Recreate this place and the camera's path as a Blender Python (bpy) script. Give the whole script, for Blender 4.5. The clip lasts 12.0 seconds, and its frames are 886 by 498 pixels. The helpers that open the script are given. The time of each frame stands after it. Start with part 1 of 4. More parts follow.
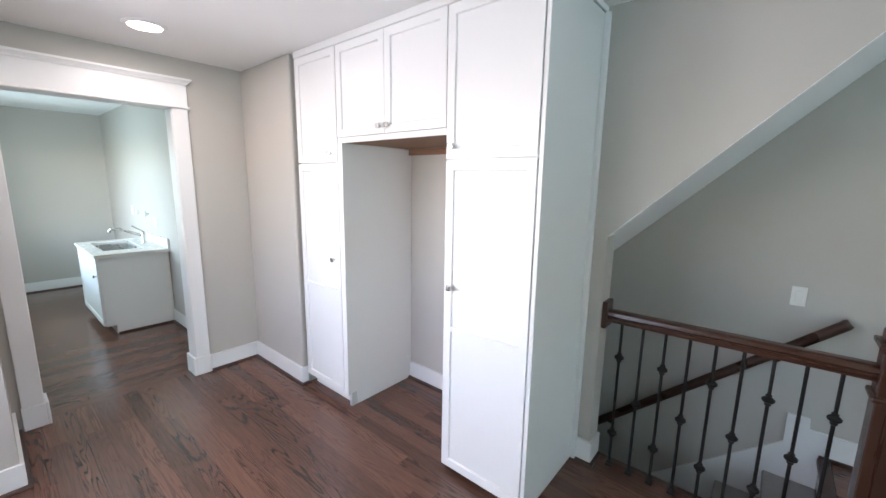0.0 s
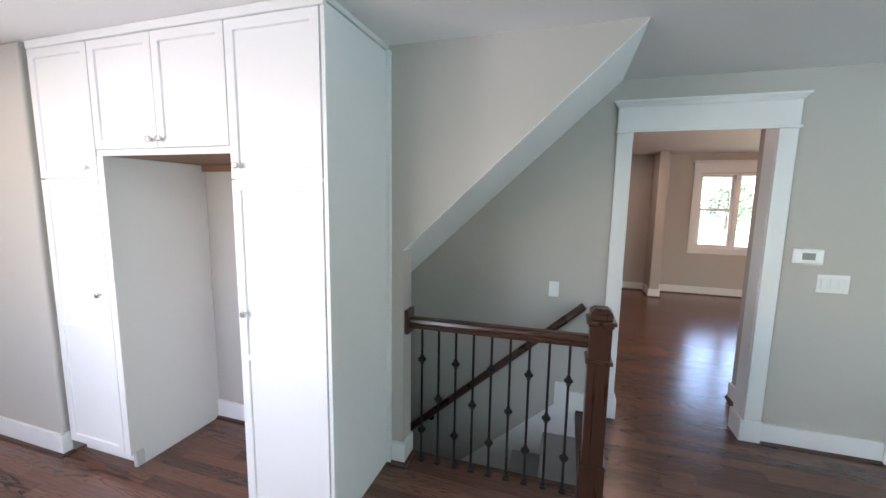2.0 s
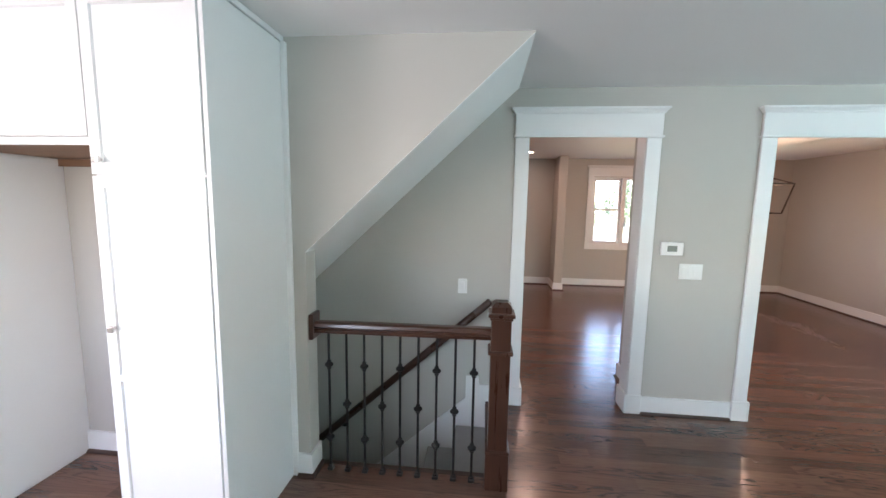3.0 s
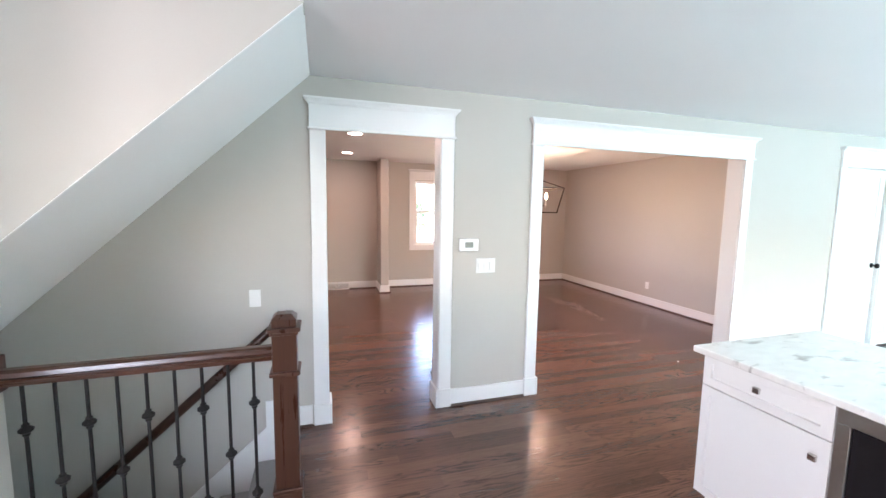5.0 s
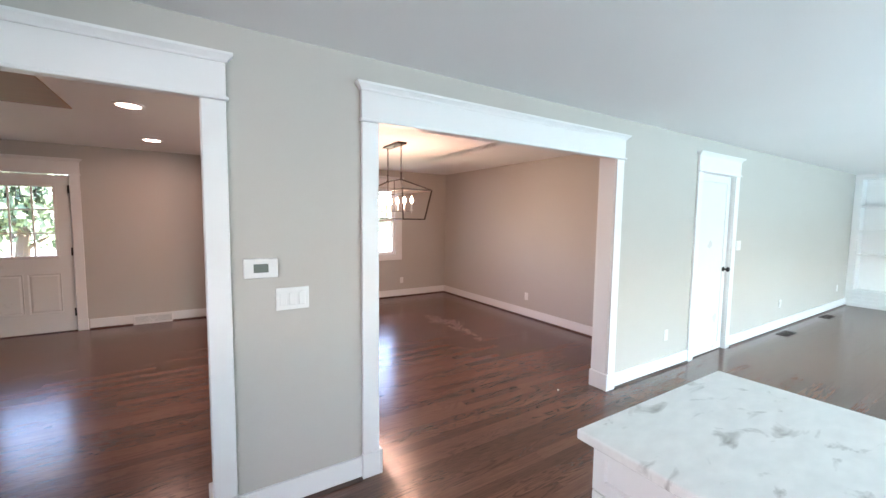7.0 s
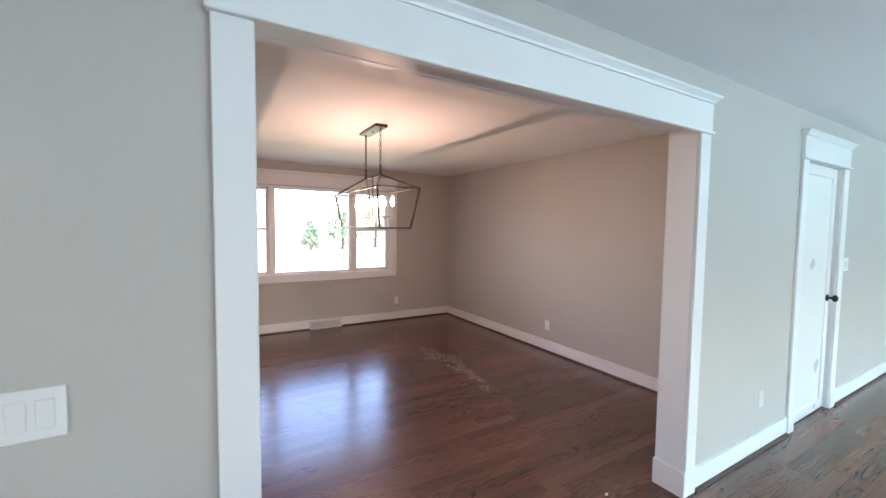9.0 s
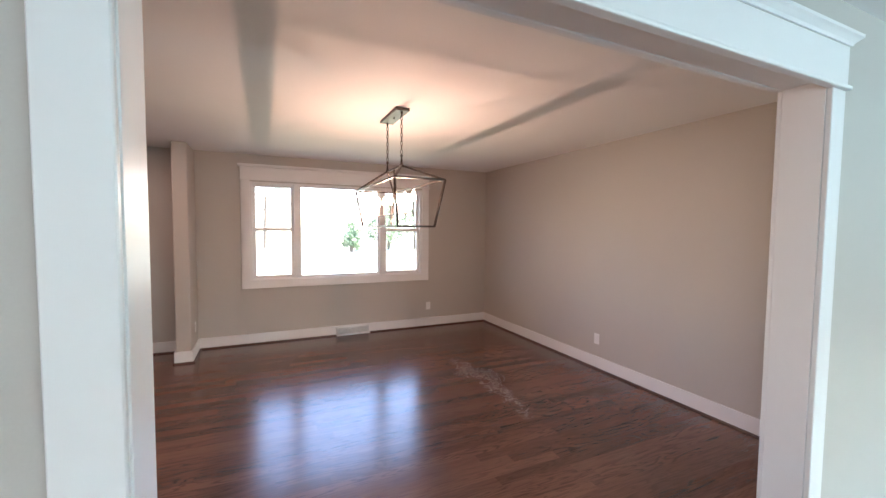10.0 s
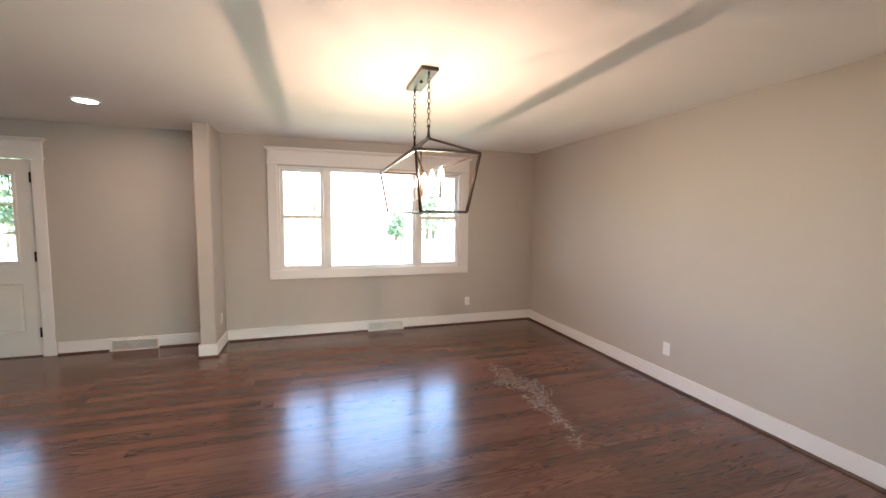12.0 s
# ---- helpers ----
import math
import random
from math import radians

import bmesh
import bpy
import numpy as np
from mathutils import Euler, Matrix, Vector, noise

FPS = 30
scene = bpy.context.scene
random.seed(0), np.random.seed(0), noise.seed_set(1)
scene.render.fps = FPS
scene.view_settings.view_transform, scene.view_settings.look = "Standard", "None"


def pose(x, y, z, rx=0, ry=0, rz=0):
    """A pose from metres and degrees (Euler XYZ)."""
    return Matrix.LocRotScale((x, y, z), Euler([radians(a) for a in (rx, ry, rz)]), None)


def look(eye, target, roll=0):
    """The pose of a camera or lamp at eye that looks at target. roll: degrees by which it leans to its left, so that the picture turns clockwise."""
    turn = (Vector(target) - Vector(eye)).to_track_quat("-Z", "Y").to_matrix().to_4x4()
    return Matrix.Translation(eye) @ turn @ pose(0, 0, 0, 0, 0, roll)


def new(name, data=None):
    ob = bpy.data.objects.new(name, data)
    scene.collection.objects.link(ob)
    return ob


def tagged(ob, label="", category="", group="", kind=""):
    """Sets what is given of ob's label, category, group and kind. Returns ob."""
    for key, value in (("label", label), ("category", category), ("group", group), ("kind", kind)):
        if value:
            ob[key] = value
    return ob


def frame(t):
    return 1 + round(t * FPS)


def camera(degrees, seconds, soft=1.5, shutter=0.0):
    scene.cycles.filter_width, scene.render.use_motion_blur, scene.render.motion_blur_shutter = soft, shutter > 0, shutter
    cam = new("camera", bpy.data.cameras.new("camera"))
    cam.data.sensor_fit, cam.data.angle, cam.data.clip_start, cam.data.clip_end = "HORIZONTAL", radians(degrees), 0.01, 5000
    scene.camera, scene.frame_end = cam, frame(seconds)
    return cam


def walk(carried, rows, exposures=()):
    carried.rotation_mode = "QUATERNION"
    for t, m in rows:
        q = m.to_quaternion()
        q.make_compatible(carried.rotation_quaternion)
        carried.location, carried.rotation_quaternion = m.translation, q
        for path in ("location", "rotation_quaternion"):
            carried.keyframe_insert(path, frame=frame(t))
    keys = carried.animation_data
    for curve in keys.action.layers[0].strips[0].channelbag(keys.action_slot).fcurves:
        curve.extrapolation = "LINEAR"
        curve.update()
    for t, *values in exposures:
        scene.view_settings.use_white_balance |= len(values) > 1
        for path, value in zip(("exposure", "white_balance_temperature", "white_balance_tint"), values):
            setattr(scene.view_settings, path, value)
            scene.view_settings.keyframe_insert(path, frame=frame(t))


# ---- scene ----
cam = camera(97.0, 12.0)
PATH = [
    (0, (0.994, 0.155, 1.558), (-0.277, 1.661, 1.213), 0.9),
    (0.5, (1.05, 0.17, 1.566), (-0.088, 1.783, 1.245), 0.8),
    (1, (1.107, 0.188, 1.572), (0.13, 1.908, 1.277), 0.9),
    (1.5, (1.168, 0.193, 1.583), (0.37, 2.006, 1.305), 0.9),
    (2, (1.223, 0.198, 1.589), (0.627, 2.089, 1.328), 0.9),
    (2.5, (1.256, 0.205, 1.582), (0.868, 2.151, 1.335), 1.0),
    (3, (1.305, 0.211, 1.581), (1.101, 2.186, 1.333), 1.0),
    (3.2, (1.329, 0.217, 1.584), (1.192, 2.197, 1.335), 1.1),
    (4.8, (1.544, 0.347, 1.541), (2.056, 2.269, 1.331), 0.8),
    (5, (1.578, 0.383, 1.54), (2.17, 2.282, 1.331), 0.9),
    (5.5, (1.723, 0.524, 1.54), (2.508, 2.351, 1.325), 1.0),
    (6, (1.906, 0.693, 1.54), (2.872, 2.431, 1.325), 0.9),
    (6.5, (2.15, 0.879, 1.52), (3.206, 2.566, 1.33), 0.7),
    (7, (2.381, 1.074, 1.52), (3.446, 2.76, 1.361), 0.7),
    (7.5, (2.587, 1.296, 1.542), (3.651, 2.985, 1.411), 0.7),
    (7.7, (2.658, 1.386, 1.541), (3.722, 3.075, 1.428), 0.7),
    (9.3, (3.264, 2.121, 1.506), (4.232, 3.867, 1.391), 0.7),
    (9.5, (3.329, 2.192, 1.499), (4.253, 3.963, 1.386), 0.6),
    (10, (3.464, 2.375, 1.489), (4.293, 4.192, 1.383), 0.5),
    (10.5, (3.594, 2.498, 1.495), (4.325, 4.356, 1.387), 0.5),
    (11, (3.641, 2.625, 1.476), (4.333, 4.499, 1.375), 0.5),
    (11.5, (3.7, 2.752, 1.473), (4.361, 4.635, 1.348), 0.6),
    (12, (3.744, 2.825, 1.473), (4.354, 4.723, 1.309), 0.6),
]
walk(cam, [(t, look(eye, target, roll)) for t, eye, target, roll in PATH],
     [(0, 3.93, 6400, 20), (2.3, 4.04, 6480, 20), (3.2, 4.36, 6560, 21), (5.2, 4.94, 6600, 26), (6.5, 4.66, 6640, 27), (7.7, 4.30, 6400, 25), (9.5, 4.10, 6240, 23), (10.5, 4.35, 6500, 20), (12, 4.62, 6350, 11)])

# ---- world, sun and large lights ----
def daylight():
    w = bpy.data.worlds.new("sky")
    scene.world = w
    w.use_nodes = True
    nt = w.node_tree
    bg = nt.nodes["Background"]
    sky = nt.nodes.new("ShaderNodeTexSky")
    sky.sky_type = "NISHITA"
    sky.sun_disc = False
    sky.sun_elevation = radians(58)
    sky.sun_rotation = radians(102)
    nt.links.new(sky.outputs[0], bg.inputs[0])
    bg.inputs[1].default_value = SKY
    sun = bpy.data.lights.new("sun", "SUN")
    sun.energy, sun.angle, sun.color = 5.0, radians(0.5), (1.0, 0.95, 0.88)
    new("sun", sun).matrix_world = look((14, -3, 22), (0, 0, 0))


def daylight_fill(x, y, z, w, h, yaw, watts, color=(0.86, 0.94, 1.0), tilt=0):
    """Added fill lamp for daylight from an unseen opening; yaw 0 shines towards +y, tilt turns it up, as light off the
    ground outside does.
    """
    d = bpy.data.lights.new("unseen_daylight_fill", "AREA")
    d.shape, d.size, d.size_y, d.energy, d.color = "RECTANGLE", w, h, watts, color
    new("unseen_daylight_fill", d).matrix_world = pose(x, y, z, 90 + tilt, 0, yaw)


SKY = 0.15
daylight()
# added fill lamps in assumed, unseen openings of kitchen, long room and laundry, behind the walk
daylight_fill(-1.70, -0.585, 1.5, 0.90, 1.15, -90, 3.3, (1.0, 0.965, 0.98), 8)
daylight_fill(-0.9, -1.10, 1.5, 1.3, 1.1, 0, 1.2, (1.0, 0.98, 1.03), 10)
# this pair is aimed upwards to brighten the ceiling more than the wall
for x, w in ((6.5, 2.8), (10.0, 2.4)):
    daylight_fill(x, -2.56, 0.60, w, 0.7, 0, 31.0, (0.56, 0.97, 1.06), 96)
daylight_fill(-4.6, 0.02, 1.35, 1.6, 1.2, 0, 1.9, (0.68, 0.97, 0.98))


# the recessed downlights of kitchen and living room
for x, y, watts, tint in ((-1.79, 0.87, 0.45, (1.0, 0.95, 0.90)), (1.965, 5.09, 0.34, (1.0, 0.66, 0.52)), (1.985, 6.79, 0.34, (1.0, 0.66, 0.52))):
    can = bpy.data.lights.new("downlight_lamp", "AREA")
    can.shape, can.size, can.energy, can.color = "DISK", 0.14, watts, tint
    new("downlight_lamp", can).matrix_world = pose(x, y, 2.362)

# the candle bulbs of the dining room's chandelier
for i in range(6):
    flame = bpy.data.lights.new("candle_light", "POINT")
    flame.energy, flame.shadow_soft_size, flame.color = 0.36, 0.004, (1.0, 0.61, 0.43)
    new("candle_light", flame).location = (4.41, 4.947 + 0.18 * i, 1.690)


# ---- materials ----
def mat(name, color, rough=0.5, metal=0.0, var=0.06, scale=3.0, grain=60.0, bump=0.05, rvar=0.08, spec=0.5, coat=0.0, bscale=None):
    m = bpy.data.materials.new(name)
    m.use_nodes = True
    nt = m.node_tree
    n, l = nt.nodes, nt.links
    b = n["Principled BSDF"]
    b.inputs["Metallic"].default_value = metal
    b.inputs["Specular IOR Level"].default_value = spec
    b.inputs["Coat Weight"].default_value = coat
    b.inputs["Coat Roughness"].default_value = 0.12
    tc = n.new("ShaderNodeNewGeometry")
    big = n.new("ShaderNodeTexNoise")
    big.inputs["Scale"].default_value = scale
    big.inputs["Detail"].default_value = 4
    fine = n.new("ShaderNodeTexNoise")
    fine.inputs["Scale"].default_value = grain
    fine.inputs["Detail"].default_value = 5
    l.new(tc.outputs["Position"], big.inputs["Vector"])
    l.new(tc.outputs["Position"], fine.inputs["Vector"])
    add = n.new("ShaderNodeMath")
    add.operation = "ADD"
    l.new(big.outputs[0], add.inputs[0])
    l.new(fine.outputs[0], add.inputs[1])
    ramp = n.new("ShaderNodeMapRange")
    ramp.inputs[1].default_value, ramp.inputs[2].default_value = 0.6, 1.4
    ramp.inputs[3].default_value, ramp.inputs[4].default_value = 1 - var, 1 + var
    l.new(add.outputs[0], ramp.inputs[0])
    mul = n.new("ShaderNodeVectorMath")
    mul.operation = "SCALE"
    mul.inputs[0].default_value = color
    l.new(ramp.outputs[0], mul.inputs["Scale"])
    l.new(mul.outputs[0], b.inputs["Base Color"])
    rr = n.new("ShaderNodeMapRange")
    rr.inputs[1].default_value, rr.inputs[2].default_value = 0.3, 0.7
    rr.inputs[3].default_value, rr.inputs[4].default_value = max(0.02, rough - rvar), rough + rvar
    l.new(big.outputs[0], rr.inputs[0])
    l.new(rr.outputs[0], b.inputs["Roughness"])
    if bump:
        bp = n.new("ShaderNodeBump")
        bp.inputs["Strength"].default_value = bump
        bp.inputs["Distance"].default_value = 0.002
        src = fine
        if bscale:
            src = n.new("ShaderNodeTexNoise")
            src.inputs["Scale"].default_value = bscale
            src.inputs["Detail"].default_value = 3
            l.new(tc.outputs["Position"], src.inputs["Vector"])
        l.new(src.outputs[0], bp.inputs["Height"])
        l.new(bp.outputs[0], b.inputs["Normal"])
    return m


def wood(name, dark, light, rough, along="x", pieces="", streak=1.0, dust=False, coat=0.0):
    """Stained wood with cathedral grain along x, y or z; pieces: 'object' or 'island' varies the boards."""
    m = bpy.data.materials.new(name)
    m.use_nodes = True
    nt = m.node_tree
    n, l = nt.nodes, nt.links
    b = n["Principled BSDF"]
    geo = n.new("ShaderNodeNewGeometry")
    rnd = None
    if pieces == "object":
        rnd = n.new("ShaderNodeObjectInfo").outputs["Random"]
    elif pieces == "island":
        rnd = geo.outputs["Random Per Island"]
    off = n.new("ShaderNodeVectorMath")
    off.operation = "ADD"
    l.new(geo.outputs["Position"], off.inputs[0])
    if rnd:
        sc = n.new("ShaderNodeVectorMath")
        sc.operation = "SCALE"
        sc.inputs[0].default_value = (37.0, 53.0, 71.0)
        l.new(rnd, sc.inputs["Scale"])
        l.new(sc.outputs[0], off.inputs[1])
    st = n.new("ShaderNodeVectorMath")
    st.operation = "MULTIPLY"
    l.new(off.outputs[0], st.inputs[0])
    st.inputs[1].default_value = {"x": (1.15 if pieces else 0.6, 10.0 if pieces else 7.0, 7.0), "y": (10.0, 1.15, 7.0), "z": (7.0, 7.0, 0.9)}[along]
    ring = n.new("ShaderNodeTexNoise")
    ring.inputs["Scale"].default_value = 1.1
    ring.inputs["Detail"].default_value = 1.5
    ring.inputs["Distortion"].default_value = 0.35 if pieces else 0.0
    l.new(st.outputs[0], ring.inputs["Vector"])
    k = n.new("ShaderNodeMath")
    k.operation = "MULTIPLY"
    k.inputs[1].default_value = 84.0 if pieces else 46.0
    l.new(ring.outputs[0], k.inputs[0])
    fib = n.new("ShaderNodeTexNoise")
    fib.inputs["Scale"].default_value = 14.0 if pieces else 7.0
    fib.inputs["Detail"].default_value = 4
    fib.inputs["Roughness"].default_value = 0.6
    fs = n.new("ShaderNodeVectorMath")
    fs.operation = "MULTIPLY"
    fs.inputs[1].default_value = {"x": (0.30 if pieces else 0.35, 1, 1), "y": (1, 0.35, 1), "z": (1, 1, 0.35)}[along]
    l.new(st.outputs[0], fs.inputs[0])
    l.new(fs.outputs[0], fib.inputs["Vector"])
    # the pores fray the growth rings
    fray = n.new("ShaderNodeMath")
    fray.operation = "MULTIPLY_ADD"
    fray.inputs[1].default_value = 8.0 if pieces else 0.0
    l.new(fib.outputs[0], fray.inputs[0])
    l.new(k.outputs[0], fray.inputs[2])
    sn = n.new("ShaderNodeMath")
    sn.operation = "SINE"
    l.new(fray.outputs[0], sn.inputs[0])
    mixf = n.new("ShaderNodeMath")
    mixf.operation = "MULTIPLY_ADD"
    line = sn.outputs[0]
    if pieces:
        # narrow dark late-wood lines between wider pale bands
        bands = n.new("ShaderNodeMapRange")
        bands.interpolation_type = "SMOOTHSTEP"
        bands.inputs[1].default_value, bands.inputs[2].default_value = -1.0, -0.2
        bands.inputs[3].default_value, bands.inputs[4].default_value = -1.7, 0.35
        l.new(line, bands.inputs[0])
        line = bands.outputs[0]
    l.new(line, mixf.inputs[0])
    mixf.inputs[1].default_value = 0.10 * streak
    if rnd:
        # only some boards are cut so that the arches show
        fr = n.new("ShaderNodeMath")
        fr.operation = "MULTIPLY"
        fr.inputs[1].default_value = 17.3
        l.new(rnd, fr.inputs[0])
        fq = n.new("ShaderNodeMath")
        fq.operation = "FRACT"
        l.new(fr.outputs[0], fq.inputs[0])
        fa = n.new("ShaderNodeMapRange")
        fa.inputs[1].default_value, fa.inputs[2].default_value = 0.25, 1.0
        fa.inputs[3].default_value, fa.inputs[4].default_value = 0.03, 0.15
        l.new(fq.outputs[0], fa.inputs[0])
        l.new(fa.outputs[0], mixf.inputs[1])
    half = n.new("ShaderNodeMath")
    half.operation = "MULTIPLY_ADD"
    l.new(fib.outputs[0], half.inputs[0])
    half.inputs[1].default_value, half.inputs[2].default_value = (0.42, 0.385) if pieces else (0.55, 0.22)
    l.new(half.outputs[0], mixf.inputs[2])
    last = mixf.outputs[0]
    if rnd:
        pv = n.new("ShaderNodeMath")
        pv.operation = "MULTIPLY_ADD"
        l.new(rnd, pv.inputs[0])
        pv.inputs[1].default_value = 0.23
        l.new(last, pv.inputs[2])
        last = pv.outputs[0]
    cloud = n.new("ShaderNodeTexNoise")
    cloud.inputs["Scale"].default_value = 0.9
    l.new(geo.outputs["Position"], cloud.inputs["Vector"])
    cv = n.new("ShaderNodeMath")
    cv.operation = "MULTIPLY_ADD"
    l.new(cloud.outputs[0], cv.inputs[0])
    cv.inputs[1].default_value = 0.12 if pieces else 0.3
    l.new(last, cv.inputs[2])
    last = cv.outputs[0]
    ramp = n.new("ShaderNodeValToRGB")
    ramp.color_ramp.elements[0].position, ramp.color_ramp.elements[0].color = 0.42, (*dark, 1)
    ramp.color_ramp.elements[1].position, ramp.color_ramp.elements[1].color = 1.0, (*light, 1)
    l.new(last, ramp.inputs[0])
    colour = ramp.outputs[0]
    rr = n.new("ShaderNodeMapRange")
    rr.inputs[1].default_value, rr.inputs[2].default_value = 0.3, 0.8
    rr.inputs[3].default_value, rr.inputs[4].default_value = rough - (0.02 if pieces else 0.05), rough + (0.04 if pieces else 0.09)
    l.new(fib.outputs[0], rr.inputs[0])
    rough_out = rr.outputs[0]
    if dust:
        # a scuffed, dusty trail across the boards by the far wall
        sep = n.new("ShaderNodeSeparateXYZ")
        l.new(geo.outputs["Position"], sep.inputs[0])
        wob = n.new("ShaderNodeTexNoise")
        wob.inputs["Scale"].default_value = 5.0
        wob.inputs["Detail"].default_value = 3
        wob.inputs["Roughness"].default_value = 0.55
        l.new(geo.outputs["Position"], wob.inputs["Vector"])
        dx = n.new("ShaderNodeMath")
        dx.operation = "SUBTRACT"
        l.new(sep.outputs["X"], dx.inputs[0])
        dx.inputs[1].default_value = 5.43
        sway = n.new("ShaderNodeTexNoise")
        sway.inputs["Scale"].default_value = 2.6
        sway.inputs["Detail"].default_value = 2
        l.new(geo.outputs["Position"], sway.inputs["Vector"])
        swing = n.new("ShaderNodeMath")
        swing.operation = "MULTIPLY_ADD"
        l.new(sway.outputs[0], swing.inputs[0])
        swing.inputs[1].default_value = 0.75
        l.new(dx.outputs[0], swing.inputs[2])
        shift = n.new("ShaderNodeMath")
        shift.operation = "SUBTRACT"
        l.new(swing.outputs[0], shift.inputs[0])
        shift.inputs[1].default_value = 0.375
        ab = n.new("ShaderNodeMath")
        ab.operation = "ABSOLUTE"
        l.new(shift.outputs[0], ab.inputs[0])
        fx = n.new("ShaderNodeMapRange")
        fx.interpolation_type = "SMOOTHSTEP"
        fx.inputs[1].default_value, fx.inputs[2].default_value = 0.0, 0.19
        fx.inputs[3].default_value, fx.inputs[4].default_value = 1.0, 0.0
        l.new(ab.outputs[0], fx.inputs[0])
        dy = n.new("ShaderNodeMath")
        dy.operation = "SUBTRACT"
        l.new(sep.outputs["Y"], dy.inputs[0])
        dy.inputs[1].default_value = 5.6
        ay = n.new("ShaderNodeMath")
        ay.operation = "ABSOLUTE"
        l.new(dy.outputs[0], ay.inputs[0])
        fy = n.new("ShaderNodeMapRange")
        fy.interpolation_type = "SMOOTHSTEP"
        fy.inputs[1].default_value, fy.inputs[2].default_value = 0.3, 0.95
        fy.inputs[3].default_value, fy.inputs[4].default_value = 1.0, 0.0
        l.new(ay.outputs[0], fy.inputs[0])
        wk = n.new("ShaderNodeMath")
        wk.operation = "MULTIPLY"
        wk.inputs[1].default_value = 70.0
        l.new(wob.outputs[0], wk.inputs[0])
        ws = n.new("ShaderNodeMath")
        ws.operation = "SINE"
        l.new(wk.outputs[0], ws.inputs[0])
        th = n.new("ShaderNodeMapRange")
        th.inputs[1].default_value, th.inputs[2].default_value = 0.45, 1.0
        th.inputs[3].default_value, th.inputs[4].default_value = 0.10, 0.48
        l.new(ws.outputs[0], th.inputs[0])
        m1 = n.new("ShaderNodeMath")
        m1.operation = "MULTIPLY"
        l.new(fx.outputs[0], m1.inputs[0])
        l.new(fy.outputs[0], m1.inputs[1])
        m2 = n.new("ShaderNodeMath")
        m2.operation = "MULTIPLY"
        l.new(m1.outputs[0], m2.inputs[0])
        l.new(th.outputs[0], m2.inputs[1])
        mx = n.new("ShaderNodeMix")
        mx.data_type = "RGBA"
        l.new(m2.outputs[0], mx.inputs["Factor"])
        l.new(colour, mx.inputs["A"])
        mx.inputs["B"].default_value = (0.30, 0.285, 0.27, 1)
        colour = mx.outputs["Result"]
        ra = n.new("ShaderNodeMath")
        ra.operation = "MULTIPLY_ADD"
        l.new(m2.outputs[0], ra.inputs[0])
        ra.inputs[1].default_value = 0.4
        l.new(rough_out, ra.inputs[2])
        rough_out = ra.outputs[0]
    l.new(colour, b.inputs["Base Color"])
    l.new(rough_out, b.inputs["Roughness"])
    b.inputs["Coat Weight"].default_value = coat
    b.inputs["Coat Roughness"].default_value = 0.17
    bp = n.new("ShaderNodeBump")
    bp.inputs["Strength"].default_value = 0.05
    bp.inputs["Distance"].default_value = 0.001
    l.new(mixf.outputs[0], bp.inputs["Height"])
    l.new(bp.outputs[0], b.inputs["Normal"])
    return m


def marble(name):
    m = mat(name, (0.80, 0.79, 0.77), 0.14, var=0.03, bump=0.0, coat=0.0, rvar=0.04)
    nt = m.node_tree
    n, l = nt.nodes, nt.links
    b = n["Principled BSDF"]
    geo = n.new("ShaderNodeNewGeometry")
    st = n.new("ShaderNodeVectorMath")
    st.operation = "MULTIPLY"
    st.inputs[1].default_value = (4.2, 8.5, 6.0)
    l.new(geo.outputs["Position"], st.inputs[0])
    a = n.new("ShaderNodeTexNoise")
    a.inputs["Scale"].default_value, a.inputs["Detail"].default_value, a.inputs["Distortion"].default_value = 1.6, 6, 0.7
    l.new(st.outputs[0], a.inputs["Vector"])
    r = n.new("ShaderNodeValToRGB")
    r.color_ramp.elements[0].position, r.color_ramp.elements[0].color = 0.595, (0.82, 0.81, 0.79, 1)
    r.color_ramp.elements[1].position, r.color_ramp.elements[1].color = 0.78, (0.27, 0.25, 0.23, 1)
    l.new(a.outputs[0], r.inputs[0])
    v = n.new("ShaderNodeTexNoise")
    v.inputs["Scale"].default_value, v.inputs["Detail"].default_value = 3.0, 8
    l.new(st.outputs[0], v.inputs["Vector"])
    r2 = n.new("ShaderNodeMapRange")
    r2.inputs[1].default_value, r2.inputs[2].default_value, r2.inputs[3].default_value, r2.inputs[4].default_value = 0.3, 0.75, 1.03, 0.92
    l.new(v.outputs[0], r2.inputs[0])
    s = n.new("ShaderNodeVectorMath")
    s.operation = "SCALE"
    l.new(r.outputs[0], s.inputs[0])
    l.new(r2.outputs[0], s.inputs["Scale"])
    l.new(s.outputs[0], b.inputs["Base Color"])
    return m


def glass(name):
    m = bpy.data.materials.new(name)
    m.use_nodes = True
    nt = m.node_tree
    n, l = nt.nodes, nt.links
    n.remove(n["Principled BSDF"])
    t = n.new("ShaderNodeBsdfTransparent")
    t.inputs[0].default_value = (0.95, 0.97, 0.96, 1)
    g = n.new("ShaderNodeBsdfGlossy")
    g.inputs["Roughness"].default_value = 0.02
    f = n.new("ShaderNodeFresnel")
    f.inputs[0].default_value = 1.45
    mx = n.new("ShaderNodeMixShader")
    l.new(f.outputs[0], mx.inputs[0])
    l.new(t.outputs[0], mx.inputs[1])
    l.new(g.outputs[0], mx.inputs[2])
    l.new(mx.outputs[0], n["Material Output"].inputs[0])
    return m


